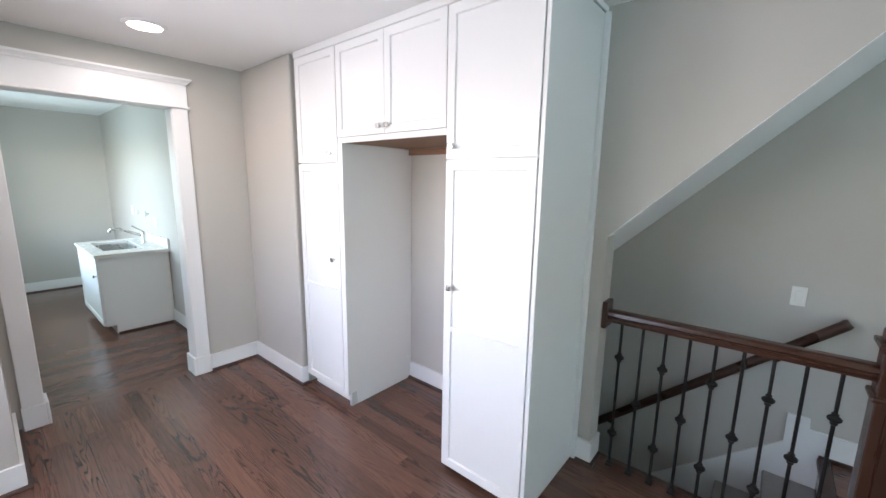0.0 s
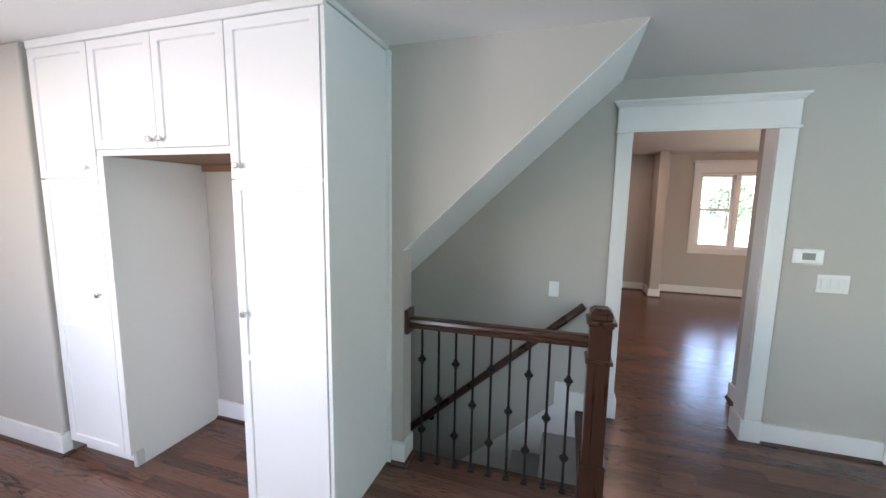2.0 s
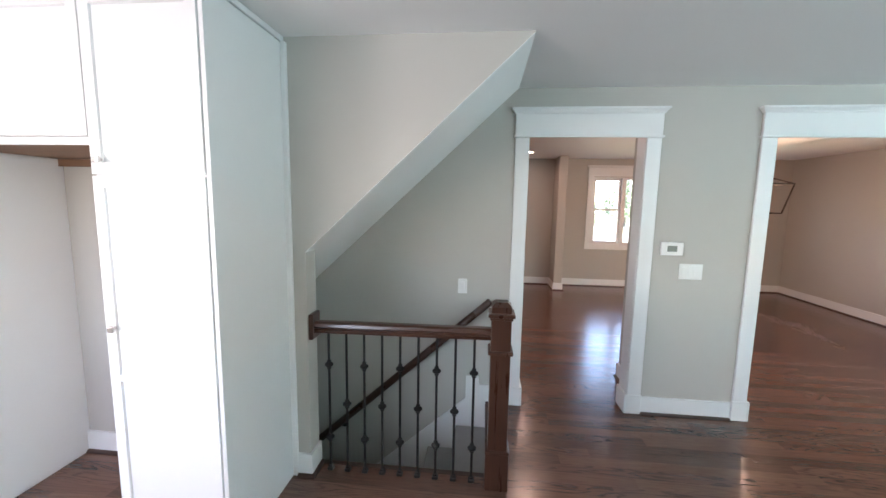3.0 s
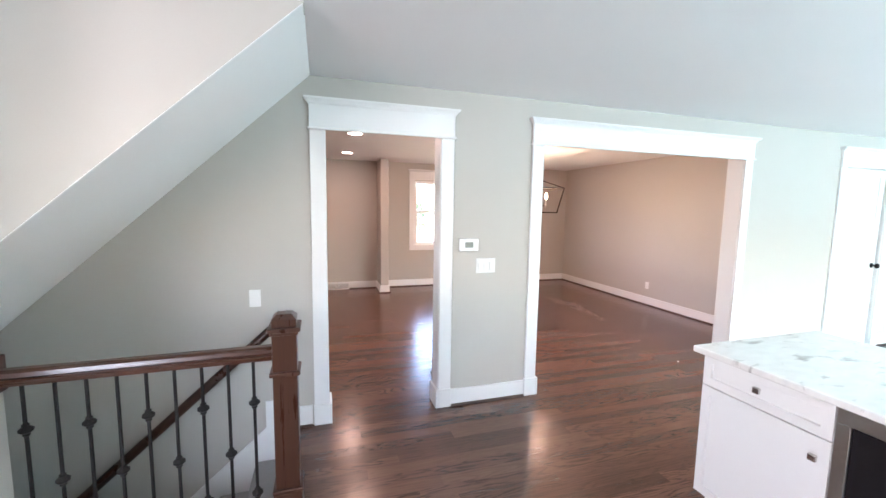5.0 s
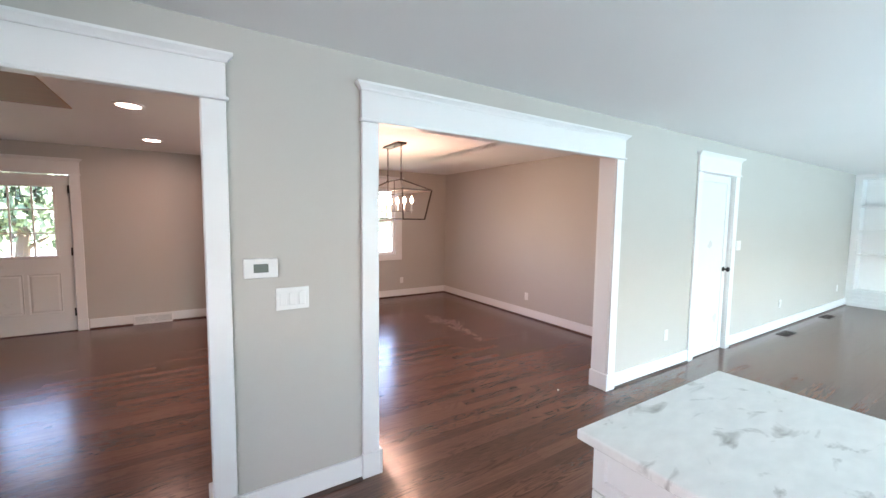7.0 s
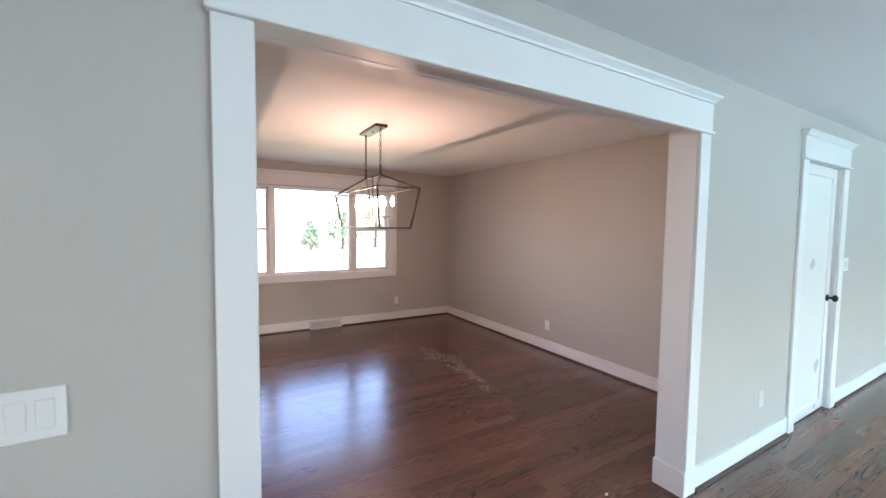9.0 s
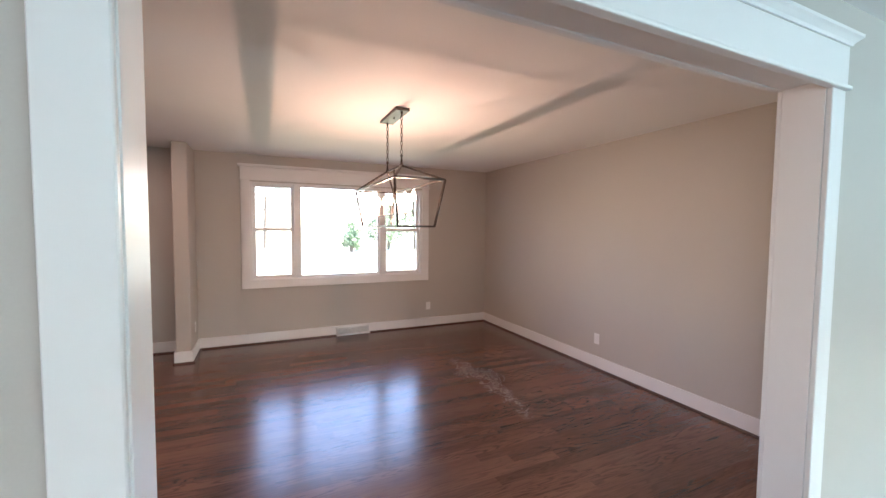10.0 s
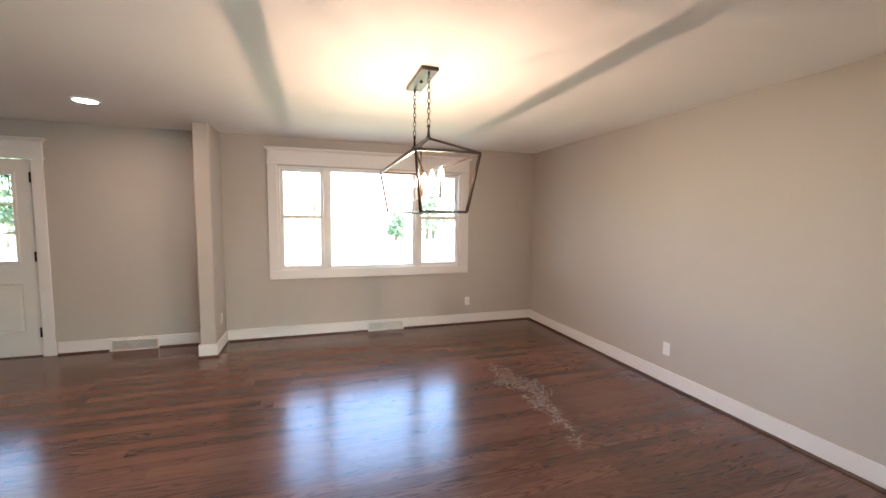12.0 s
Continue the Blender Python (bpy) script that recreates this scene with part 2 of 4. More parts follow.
def glow(name, color, strength):
    m = bpy.data.materials.new(name)
    m.use_nodes = True
    b = m.node_tree.nodes["Principled BSDF"]
    b.inputs["Base Color"].default_value = (0.9, 0.9, 0.88, 1)
    b.inputs["Emission Color"].default_value = (*color, 1)
    b.inputs["Emission Strength"].default_value = strength
    return m


def bulb_glass(name, color, strength):
    """Clear lit bulb: it glows and lets the light through."""
    m = bpy.data.materials.new(name)
    m.use_nodes = True
    n, l = m.node_tree.nodes, m.node_tree.links
    n.remove(n["Principled BSDF"])
    t, e, a = n.new("ShaderNodeBsdfTransparent"), n.new("ShaderNodeEmission"), n.new("ShaderNodeAddShader")
    e.inputs[0].default_value, e.inputs[1].default_value = (*color, 1), strength
    l.new(t.outputs[0], a.inputs[0])
    l.new(e.outputs[0], a.inputs[1])
    l.new(a.outputs[0], n["Material Output"].inputs[0])
    return m


WALL = mat("greige_wall_paint", (0.50, 0.475, 0.435), 0.62, var=0.025, scale=1.6, grain=180, bump=0.10, bscale=260)
CEIL = mat("white_ceiling_paint", (0.86, 0.86, 0.85), 0.8, var=0.02, scale=1.2, grain=150, bump=0.12, bscale=220)
TRIM = mat("white_trim_paint", (0.80, 0.80, 0.79), 0.36, var=0.006, scale=2, grain=40, bump=0.03, rvar=0.008)
CAB = mat("white_cabinet_lacquer", (0.80, 0.80, 0.79), 0.36, var=0.008, scale=2, grain=50, bump=0.02, rvar=0.015)
PLATE = mat("white_plastic", (0.80, 0.80, 0.78), 0.3, var=0.01, bump=0.0)
DOORP = mat("door_paint", (0.76, 0.76, 0.74), 0.35, var=0.02, bump=0.05, grain=70)
IRON = mat("black_wrought_iron", (0.010, 0.009, 0.008), 0.55, metal=0.0, spec=0.3, var=0.2, bump=0.15, grain=120)
BRONZE = mat("aged_bronze", (0.055, 0.042, 0.034), 0.36, metal=0.7, var=0.15, bump=0.05)
CHROME = mat("brushed_nickel", (0.62, 0.60, 0.58), 0.22, metal=1.0, var=0.05, bump=0.02)
GALV = mat("galvanised_steel", (0.62, 0.62, 0.61), 0.5, metal=0.3, var=0.1, bump=0.02)
STEEL = mat("stainless_steel", (0.50, 0.48, 0.46), 0.30, metal=1.0, var=0.06, bump=0.03)
BLACKG = mat("black_appliance_glass", (0.012, 0.012, 0.014), 0.07, var=0.05, bump=0.0)
SCREEN = mat("thermostat_display", (0.16, 0.19, 0.17), 0.2, var=0.05, bump=0.0)
GREYP = mat("grey_slot", (0.45, 0.45, 0.44), 0.5, bump=0.0)
DARK = mat("dark_recess", (0.03, 0.03, 0.03), 0.8, bump=0.0)
TREADM = mat("grey_carpet_tread", (0.30, 0.295, 0.285), 0.9, var=0.15, scale=8, grain=220, bump=0.5)
PLY = wood("bare_plywood", (0.17, 0.085, 0.045), (0.33, 0.19, 0.11), 0.6, "x", streak=0.6)
HATCH = wood("hatch_plywood", (0.22, 0.11, 0.065), (0.36, 0.20, 0.13), 0.6, "x", streak=0.4)
RAILW = wood("dark_stained_rail", (0.028, 0.011, 0.007), (0.085, 0.034, 0.019), 0.28, "x", streak=0.10, coat=0.1)
HRAILW = mat("dark_stained_round_rail", (0.045, 0.018, 0.011), 0.3, var=0.16, scale=5, grain=40, bump=0.03, coat=0.1)
NEWELW = wood("dark_stained_newel", (0.028, 0.011, 0.007), (0.085, 0.034, 0.019), 0.3, "z", streak=0.08, coat=0.1)
FLOOR_D, FLOOR_L = (0.022, 0.0105, 0.0075), (0.200, 0.096, 0.066)
PLANK = wood("stained_oak_board", FLOOR_D, FLOOR_L, 0.23, "x", "object", 1.0, True, 0.2)
PLANKS = wood("stained_oak_boards", FLOOR_D, FLOOR_L, 0.23, "x", "island", 1.0, True, 0.2)
PLANKY = wood("stained_oak_cross_boards", FLOOR_D, FLOOR_L, 0.23, "y", "island", 1.0, False, 0.2)
SHOE = wood("stained_shoe_moulding", (0.03, 0.013, 0.009), (0.09, 0.042, 0.028), 0.35, "x", streak=0.4)
MARBLE = marble("white_marble")
QUARTZ = mat("cream_quartz", (0.74, 0.72, 0.67), 0.2, var=0.05, scale=30, grain=200, bump=0.0)
GLASS = glass("window_glass")
BULB = bulb_glass("candle_bulb_glass", (1.0, 0.70, 0.42), 3)
CAN = glow("downlight_lens_glow", (1.0, 0.76, 0.60), 1.7)
BRICKW = mat("white_painted_brick", (0.74, 0.75, 0.74), 0.6, var=0.05, scale=8, grain=60, bump=0.5)
GRASS = mat("lawn", (0.135, 0.14, 0.085), 0.9, var=0.35, scale=0.8, grain=20, bump=0.6)
LEAF = mat("tree_leaf", (0.115, 0.170, 0.095), 0.6, var=0.4, scale=1.0, grain=6, bump=0.0)
BARK = mat("tree_bark", (0.10, 0.075, 0.055), 0.9, var=0.3, scale=6, grain=30, bump=0.6)
ROAD = mat("street_asphalt", (0.09, 0.09, 0.09), 0.85, var=0.2, scale=2, grain=60, bump=0.3)


# ---- mesh helpers ----
def box(bm, x0, x1, y0, y1, z0, z1, bevel=0.0, seg=1):
    r = bmesh.ops.create_cube(bm, size=1.0, matrix=Matrix.Translation(((x0 + x1) / 2, (y0 + y1) / 2, (z0 + z1) / 2)) @ Matrix.Diagonal((abs(x1 - x0), abs(y1 - y0), abs(z1 - z0), 1)))
    if bevel:
        es = list({e for v in r["verts"] for e in v.link_edges})
        bmesh.ops.bevel(bm, geom=es, offset=bevel, segments=seg, affect="EDGES", profile=0.5)
    return bm


def bx(*a, **k):
    return box(bmesh.new(), *a, **k)


def cyl(bm, m, r1, r2, depth, seg=16):
    bmesh.ops.create_cone(bm, cap_ends=True, segments=seg, radius1=r1, radius2=r2, depth=depth, matrix=m)
    return bm


def bar(bm, a, b, w, h=None):
    """A square bar from a to b."""
    a, b = Vector(a), Vector(b)
    d = b - a
    q = d.to_track_quat("Z", "Y").to_matrix().to_4x4()
    bmesh.ops.create_cube(bm, size=1.0, matrix=Matrix.Translation((a + b) / 2) @ q @ Matrix.Diagonal((w, h or w, d.length, 1)))
    return bm


def rod(bm, a, b, r, seg=10, r2=None):
    a, b = Vector(a), Vector(b)
    d = b - a
    q = d.to_track_quat("Z", "Y").to_matrix().to_4x4()
    return cyl(bm, Matrix.Translation((a + b) / 2) @ q, r, r if r2 is None else r2, d.length, seg)


def prism(bm, outline, y0, y1):
    """An outline in x and z drawn out from y0 to y1."""
    a = [bm.verts.new((x, y0, z)) for x, z in outline]
    b = [bm.verts.new((x, y1, z)) for x, z in outline]
    n = len(outline)
    bm.faces.new(a)
    bm.faces.new(b[::-1])
    for i in range(n):
        bm.faces.new((a[i], b[i], b[(i + 1) % n], a[(i + 1) % n]))
    bmesh.ops.recalc_face_normals(bm, faces=bm.faces[:])
    return bm


def lathe(bm, profile, centre=(0, 0, 0), seg=14):
    """Radius and height pairs turned round an upright axis."""
    rings = []
    for r, z in profile:
        rings.append([bm.verts.new((centre[0] + r * math.cos(2 * math.pi * i / seg), centre[1] + r * math.sin(2 * math.pi * i / seg), centre[2] + z)) for i in range(seg)])
    for p, q in zip(rings, rings[1:]):
        for i in range(seg):
            bm.faces.new((p[i], p[(i + 1) % seg], q[(i + 1) % seg], q[i]))
    bm.faces.new(rings[0][::-1])
    bm.faces.new(rings[-1])
    return bm


def finish(name, bm, material, smooth=False):
    me = bpy.data.meshes.new(name)
    bm.to_mesh(me)
    bm.free()
    me.materials.append(material)
    if smooth:
        for p in me.polygons:
            p.use_smooth = True
    return me


def part(name, bm, material, parent, label="", smooth=False):
    ob = new(name, finish(name, bm, material, smooth))
    ob.parent = parent
    return tagged(ob, label)


def thing(name, label, category, at=None, group="", kind=""):
    ob = new(name)
    ob.empty_display_size = 0.1
    if at is not None:
        ob.matrix_basis = at
    return tagged(ob, label, category, group, kind)


def structure(name, bm, material, label="", category=""):
    return tagged(new(name, finish(name, bm, material)), label, category, kind="structure")


# ---- plan ----
ZC = 2.38                     # ceiling
YM0, YM1 = 3.16, 3.30         # wall between kitchen and dining side
YF0, YF1 = 2.20, 2.32         # wall over the stairs
YN = 7.825                    # window wall
XE = 6.69                     # dining room's side wall
XL = -2.365                    # wall with the laundry doorway
XFAR = 12.80
ZO = 2.035                    # top of openings
D1, D2, D3 = (1.617, 2.412), (3.262, 5.424), (6.92, 7.68)
DL = (0.275, 1.115)
FD = (0.14, 1.05)             # front door
ZFD = 2.0                     # top of the front door
YA = 1.61                     # wall return beside the cabinets
YD = 1.625                    # face of the cabinet doors
YNB = 2.24                    # back of the refrigerator niche
YL = 1.40                     # wall behind the laundry sink
XB = -1.72                    # projecting wall beside the laundry doorway
WX0, WX1, WZ0, WZ1 = 3.30, 5.60, 0.80, 2.05


def walls():
    bm = bmesh.new()
    xs = (-1.62, *D1, *D2, *D3, XFAR)
    for a, b in zip(xs[0::2], xs[1::2]):
        box(bm, a if a < 0 else a + 0.019, b if b == XFAR else b - 0.019, YM0, YM1, -2.5 if a < 0 else -0.05, ZC)
    for a, b in (D1, D2, D3):
        box(bm, a - 0.019, b + 0.019, YM0, YM1, ZO + 0.054, ZC)
    structure("wall_middle", bm, WALL, "greige painted wall with cased openings", "wall")
    bm = bmesh.new()
    box(bm, -1.62, FD[0] - 0.02, YN, YN + 0.16, -0.05, ZC)
    box(bm, FD[0] - 0.02, FD[1] + 0.02, YN, YN + 0.16, ZFD + 0.02, ZC)
    box(bm, FD[1] + 0.02, WX0, YN, YN + 0.16, -0.05, ZC)
    box(bm, WX0, WX1, YN, YN + 0.16, -0.05, WZ0)
    box(bm, WX0, WX1, YN, YN + 0.16, WZ1, ZC)
    box(bm, WX1, XE + 0.12, YN, YN + 0.16, -0.05, ZC)
    structure("wall_north", bm, WALL, "greige painted front wall with window and door", "wall")
    structure("wall_east_dining", bx(XE, XE + 0.12, YM1, YN, -0.05, ZC), WALL, "plain greige dining room wall", "wall")
    structure("wall_west_living", bx(-1.62, -1.5, YM1, YN, -0.05, ZC), WALL, "plain greige living room wall", "wall")
    structure("wall_stub_far", bx(2.583, 2.727, 7.33, YN - 0.002, 0, ZC - 0.001, bevel=0.012, seg=2), WALL, "greige wall stub beside the front window", "wall")
    structure("wall_stub_near", bx(2.567, 2.727, YM1 + 0.002, 3.80, 0, ZC - 0.001, bevel=0.012, seg=2), WALL, "greige wall stub behind the opening", "wall")
    bm = bmesh.new()
    prism(bm, ((-0.238, -2.5), (0.36, -2.5), (0.36, 1.293), (1.525, ZC), (-0.238, ZC)), YF0, YF1)
    for a, b, z0, z1 in ((-1.62, -1.12, -2.5, ZC), (-1.12, -0.238, -2.5, -0.061), (-1.12, -0.238, 1.773, ZC)):
        box(bm, a, b, YF0, YF1, z0, z1)
    structure("wall_stair", bm, WALL, "greige wall cut on the slope above the stairs", "wall")
    bm = bmesh.new()
    prism(bm, ((1.523, ZC - 0.002), (-1.6, -0.539), (-1.6, -0.419), (1.395, ZC - 0.002)), YF1 + 0.001, YM0 - 0.001)
    prism(bm, ((0.3605, 1.2895), (1.520, 2.3715), (1.520, 2.3750), (0.3605, 1.2932)), YF0 + 0.0005, YF1 + 0.0005)
    structure("ceiling_slope", bm, CEIL, "sloping white soffit under the upper stairs", "ceiling")
    bm = bmesh.new()
    box(bm, XL - 0.12, XL, -0.10, DL[0] - 0.02, -0.05, ZC)
    box(bm, XL - 0.12, XL, DL[1] + 0.02, 1.75, -0.05, ZC)
    box(bm, XL - 0.12, XL, DL[0] - 0.02, DL[1] + 0.02, ZO + 0.02, ZC)
    structure("wall_west", bm, WALL, "greige wall with laundry doorway", "wall")
    structure("wall_alcove", bx(XL, -1.615, YA, YF0 + 0.06, -0.05, ZC, bevel=0.018, seg=3), WALL, "greige wall return with rounded corner beside cabinets", "wall")
    bm = bmesh.new()
    box(bm, XL, XB, 0.0, 0.13, -0.05, ZC)
    # its unseen opening is added for the west fill lamp
    for a, b, z0, z1 in ((-1.25, -1.05, 0, ZC), (-1.05, -0.12, 0, 0.92), (-1.05, -0.12, 2.08, ZC), (-0.12, 0.0, 0, ZC)):
        box(bm, XB - 0.13, XB, a, b, z0 - 0.05, z1)
    structure("wall_block", bm, WALL, "greige projecting wall beside the doorway", "wall")
    structure("wall_niche_back", bx(-1.119, -0.239, YNB, YNB + 0.0125, -0.02, 1.772), WALL, "greige wall behind the refrigerator niche", "wall")
    # closing walls behind the walk, with assumed, unseen openings that let daylight in
    bm = bmesh.new()
    for a, b, z0, z1 in ((XB - 0.13, -1.55, 0, ZC), (-1.55, -0.25, 0, 0.95), (-1.55, -0.25, 2.05, ZC), (-0.25, 1.9, 0, ZC)):
        box(bm, a, b, -1.25, -1.12, z0 - 0.05, z1)
    box(bm, 1.9, 2.03, -2.62, -1.12, -0.05, ZC)
    # openings end low to keep sky light off the wall and floor
    for a, b, z0, z1 in ((1.9, 4.5, 0, ZC), (4.5, 7.9, 0, 0.2), (4.5, 7.9, 1.2, ZC),
                         (7.9, 8.7, 0, ZC), (8.7, 11.3, 0, 0.2), (8.7, 11.3, 1.2, ZC), (11.3, XFAR + 0.15, 0, ZC)):
        box(bm, a, b, -2.75, -2.62, z0 - 0.05, z1)
    structure("wall_south", bm, WALL, "plain greige wall closing the kitchen", "wall")
    structure("wall_east", bx(XFAR, XFAR + 0.15, -2.62, YM0, -0.05, ZC), WALL, "end wall of the long room", "wall")
    # laundry
    bm = bmesh.new()
    box(bm, -6.55, XL - 0.12, YL, YL + 0.12, -0.05, ZC)
    structure("wall_laundry_north", bm, WALL, "plain pale wall behind the laundry sink", "wall")
    structure("wall_laundry_west", bx(-6.55, -6.42, -0.005, YL, -0.05, ZC), WALL, "plain pale laundry end wall", "wall")
    # unseen opening added for the laundry's fill lamp
    bm = bmesh.new()
    for a, b, z0, z1 in ((-6.55, -5.4, 0, ZC), (-5.4, -3.8, 0, 0.75), (-5.4, -3.8, 1.95, ZC), (-3.8, XL - 0.12, 0, ZC)):
        box(bm, a, b, -0.145, -0.005, z0 - 0.05, z1)
    structure("wall_laundry_south", bm, WALL, "plain pale laundry wall with added, unseen opening", "wall")
    structure("ceiling", bx(-6.6, 13.1, -2.8, 8.03, ZC, ZC + 0.12), CEIL, "smooth white painted ceiling", "ceiling")
    # basement shell
    bm = bmesh.new()
    box(bm, 0.361, 1.39, YF1 - 0.06, YF1, -2.5, -0.062)
    box(bm, -1.72, -1.62, YF0, YM1, -2.5, 0.6)
    box(bm, 1.395, 1.58, YF1 - 0.06, YM0, -2.5, -0.062)
    box(bm, -1.7, 1.58, YF0, YM1, -2.6, -2.501)
    structure("wall_basement", bm, WALL, "greige stairwell walls below the floor", "wall")
    # sub-floor, left open over the stairs
    bm = bmesh.new()
    box(bm, -6.6, 13.1, -2.8, YF1 - 0.001, -0.06, -0.022)
    box(bm, 1.41, 13.1, YF1 - 0.001, YM0, -0.06, -0.022)
    box(bm, -1.7, 13.1, YM0 + 0.02, 7.98, -0.06, -0.022)
    structure("threshold", bx(D3[0] + 0.001, D3[1] - 0.001, YM0 + 0.02, YM1 + 0.1, -0.001, 0.010, bevel=0.004), SHOE, "dark stained closet threshold", "threshold")
    structure("floor_base", bm, DARK, "dark sub-floor under the boards", "floor")


walls()


# ---- trim ----
def cased_opening(name, w, m, ztop=ZO, depth=0.14, label="", back=True, lift=0.035):
    """A craftsman casing: legs on plinths, header with bead and crown, jambs. Local x along the wall, -y out of it."""
    root = thing(name, label or "white painted craftsman door casing", "door casing", m, kind="structure")
    cw, t = 0.103, 0.02
    faces = [(-t, -0.0005)] + ([(depth + 0.0005, depth + t)] if back else [])
    head, front = ztop + lift, ztop
    for y0, y1 in faces:
        out = y0 < 0
        ztop = front if out else head
        for x0, x1 in ((-cw, -0.004), (w + 0.004, w + cw)):
            part("casing_leg", bx(x0, x1, y0, y1, 0.15, ztop, bevel=0.003), TRIM, root)
            e = 0.005
            part("plinth", bx(x0 - e, x1 + e, y0 - (e if out else 0), y1 + (0 if out else e), 0.001, 0.15, bevel=0.004), TRIM, root)
        ya, yb = (y0 - 0.004, y1) if out else (y0, y1 + 0.004)
        part("bead", bx(-cw - 0.012, w + cw + 0.012, ya - (0.012 if out else 0), yb + (0 if out else 0.012), ztop, ztop + 0.016, bevel=0.005, seg=2), TRIM, root)
        part("header", bx(-cw - 0.002, w + cw + 0.002, ya, yb, ztop + 0.016, ztop + 0.165, bevel=0.002), TRIM, root)
        o = 0.03
        prof = [(0, 0), (0.006, 0), (0.010, 0.010), (0.022, 0.022), (o, 0.028), (o, 0.04), (0, 0.04)]
        bm = bmesh.new()
        yb0 = ya if out else yb
        sg = -1 if out else 1
        # crown with returned ends
        loops = []
        for dx, dz in prof:
            x0, x1 = -cw - 0.002 - dx, w + cw + 0.002 + dx
            loops.append((bm.verts.new((x0, y1 if out else y0, ztop + 0.165 + dz)), bm.verts.new((x0, yb0 + sg * dx, ztop + 0.165 + dz)),
                          bm.verts.new((x1, yb0 + sg * dx, ztop + 0.165 + dz)), bm.verts.new((x1, y1 if out else y0, ztop + 0.165 + dz))))
        for p, q in zip(loops, loops[1:]):
            for i in range(3):
                bm.faces.new((p[i], p[i + 1], q[i + 1], q[i]))
        bmesh.ops.recalc_face_normals(bm, faces=bm.faces[:])
        part("crown", bm, TRIM, root)
    part("jamb", bx(-0.018, -0.001, 0, depth, 0, head, bevel=0.001), TRIM, root)
    part("jamb", bx(w + 0.001, w + 0.018, 0, depth, 0, head, bevel=0.001), TRIM, root)
    if back:
        for x0, x1 in ((-0.0005, 0.016), (w - 0.016, w + 0.0005)):
            part("jamb_plinth", bx(x0, x1, -t - 0.005, depth + t, 0.001, 0.15, bevel=0.003), TRIM, root)
    part("head_jamb", bx(-0.018, w + 0.018, 0, depth, head + 0.001, head + 0.018, bevel=0.001), TRIM, root)
    return root


cased_opening("door_1", D1[1] - D1[0], pose(D1[0], YM0, 0))
cased_opening("door_2", D2[1] - D2[0], pose(D2[0], YM0, 0), label="wide white craftsman cased opening to dining room")
cased_opening("door_3", D3[1] - D3[0], pose(D3[0], YM0, 0), back=False, lift=0.0)
cased_opening("door_4", DL[1] - DL[0], pose(XL, DL[0], 0, 0, 0, 90), depth=0.12, lift=0.0)


def baseboard(a, b, z=0.0, h=0.135, lap=0.0):
    """A board along the wall from a to b, standing out to the right of the way from a to b; lap carries the shoe round an outer corner."""
    a, b = Vector((*a, z)), Vector((*b, z))
    d = b - a
    m = Matrix.Translation(a) @ Matrix.Rotation(math.atan2(d.y, d.x), 4, "Z")
    root = thing("baseboard", "white painted baseboard with dark shoe moulding", "baseboard", m, kind="structure")
    bm = bmesh.new()
    prism(bm, ((0, 0), (d.length, 0), (d.length, h), (0, h)), -0.016, -0.0005)
    part("board", bm, TRIM, root)
    bm = bmesh.new()
    outline = [(0, 0), (-0.034, 0), (-0.033, 0.007), (-0.028, 0.014), (-0.017, 0.018), (0, 0.018)]
    p = [bm.verts.new((0.0, y - 0.0005, zz + 0.0005)) for y, zz in outline]
    q = [bm.verts.new((d.length + lap, y - 0.0005, zz + 0.0005)) for y, zz in outline]
    for i in range(len(outline)):
        j = (i + 1) % len(outline)
        bm.faces.new((p[i], p[j], q[j], q[i]))
    bm.faces.new(p[::-1])
    bm.faces.new(q)
    bmesh.ops.recalc_face_normals(bm, faces=bm.faces[:])
    part("shoe_moulding", bm, SHOE, root, "dark stained quarter-round shoe")


C = 0.11
for a, b in (((D1[1] + C, YM0), (D2[0] - C, YM0)), ((D2[1] + C, YM0), (D3[0] - C, YM0)), ((D3[1] + C, YM0), (XFAR, YM0)),
             ((2.727, YN), (XE, YN)), ((FD[1] + 0.12, YN), (2.583, YN)), ((2.583, YN), (2.583, 7.33)), ((2.5685, 7.33), (2.7415, 7.33)), ((2.727, 7.33), (2.727, YN)),
             ((2.567, 3.80), (2.567, YM1)), ((XE, YN), (XE, YM1)),
             ((XL, DL[1] + C), (XL, YA)), ((XL, YA), (-1.5995, YA)), ((-1.615, YA - 0.0145), (-1.615, YD + 0.02)), ((XB, 0.13), (XL, 0.13)), ((XB, -1.12), (XB, 0.1445)),
             ((-1.09, YNB), (-0.24, YNB)), ((0.293, YF0), (0.3755, YF0)), ((0.36, YF0 - 0.0145), (0.36, YF1)),
             ((-6.42, YL), (XL - 0.12, YL)), ((-6.42, -0.005), (-6.42, YL))):
    baseboard(a, b, lap=0.0175 if b[0] in (-1.5995, 0.3755, 2.7415) or b[1] == 0.1445 else 0.0)


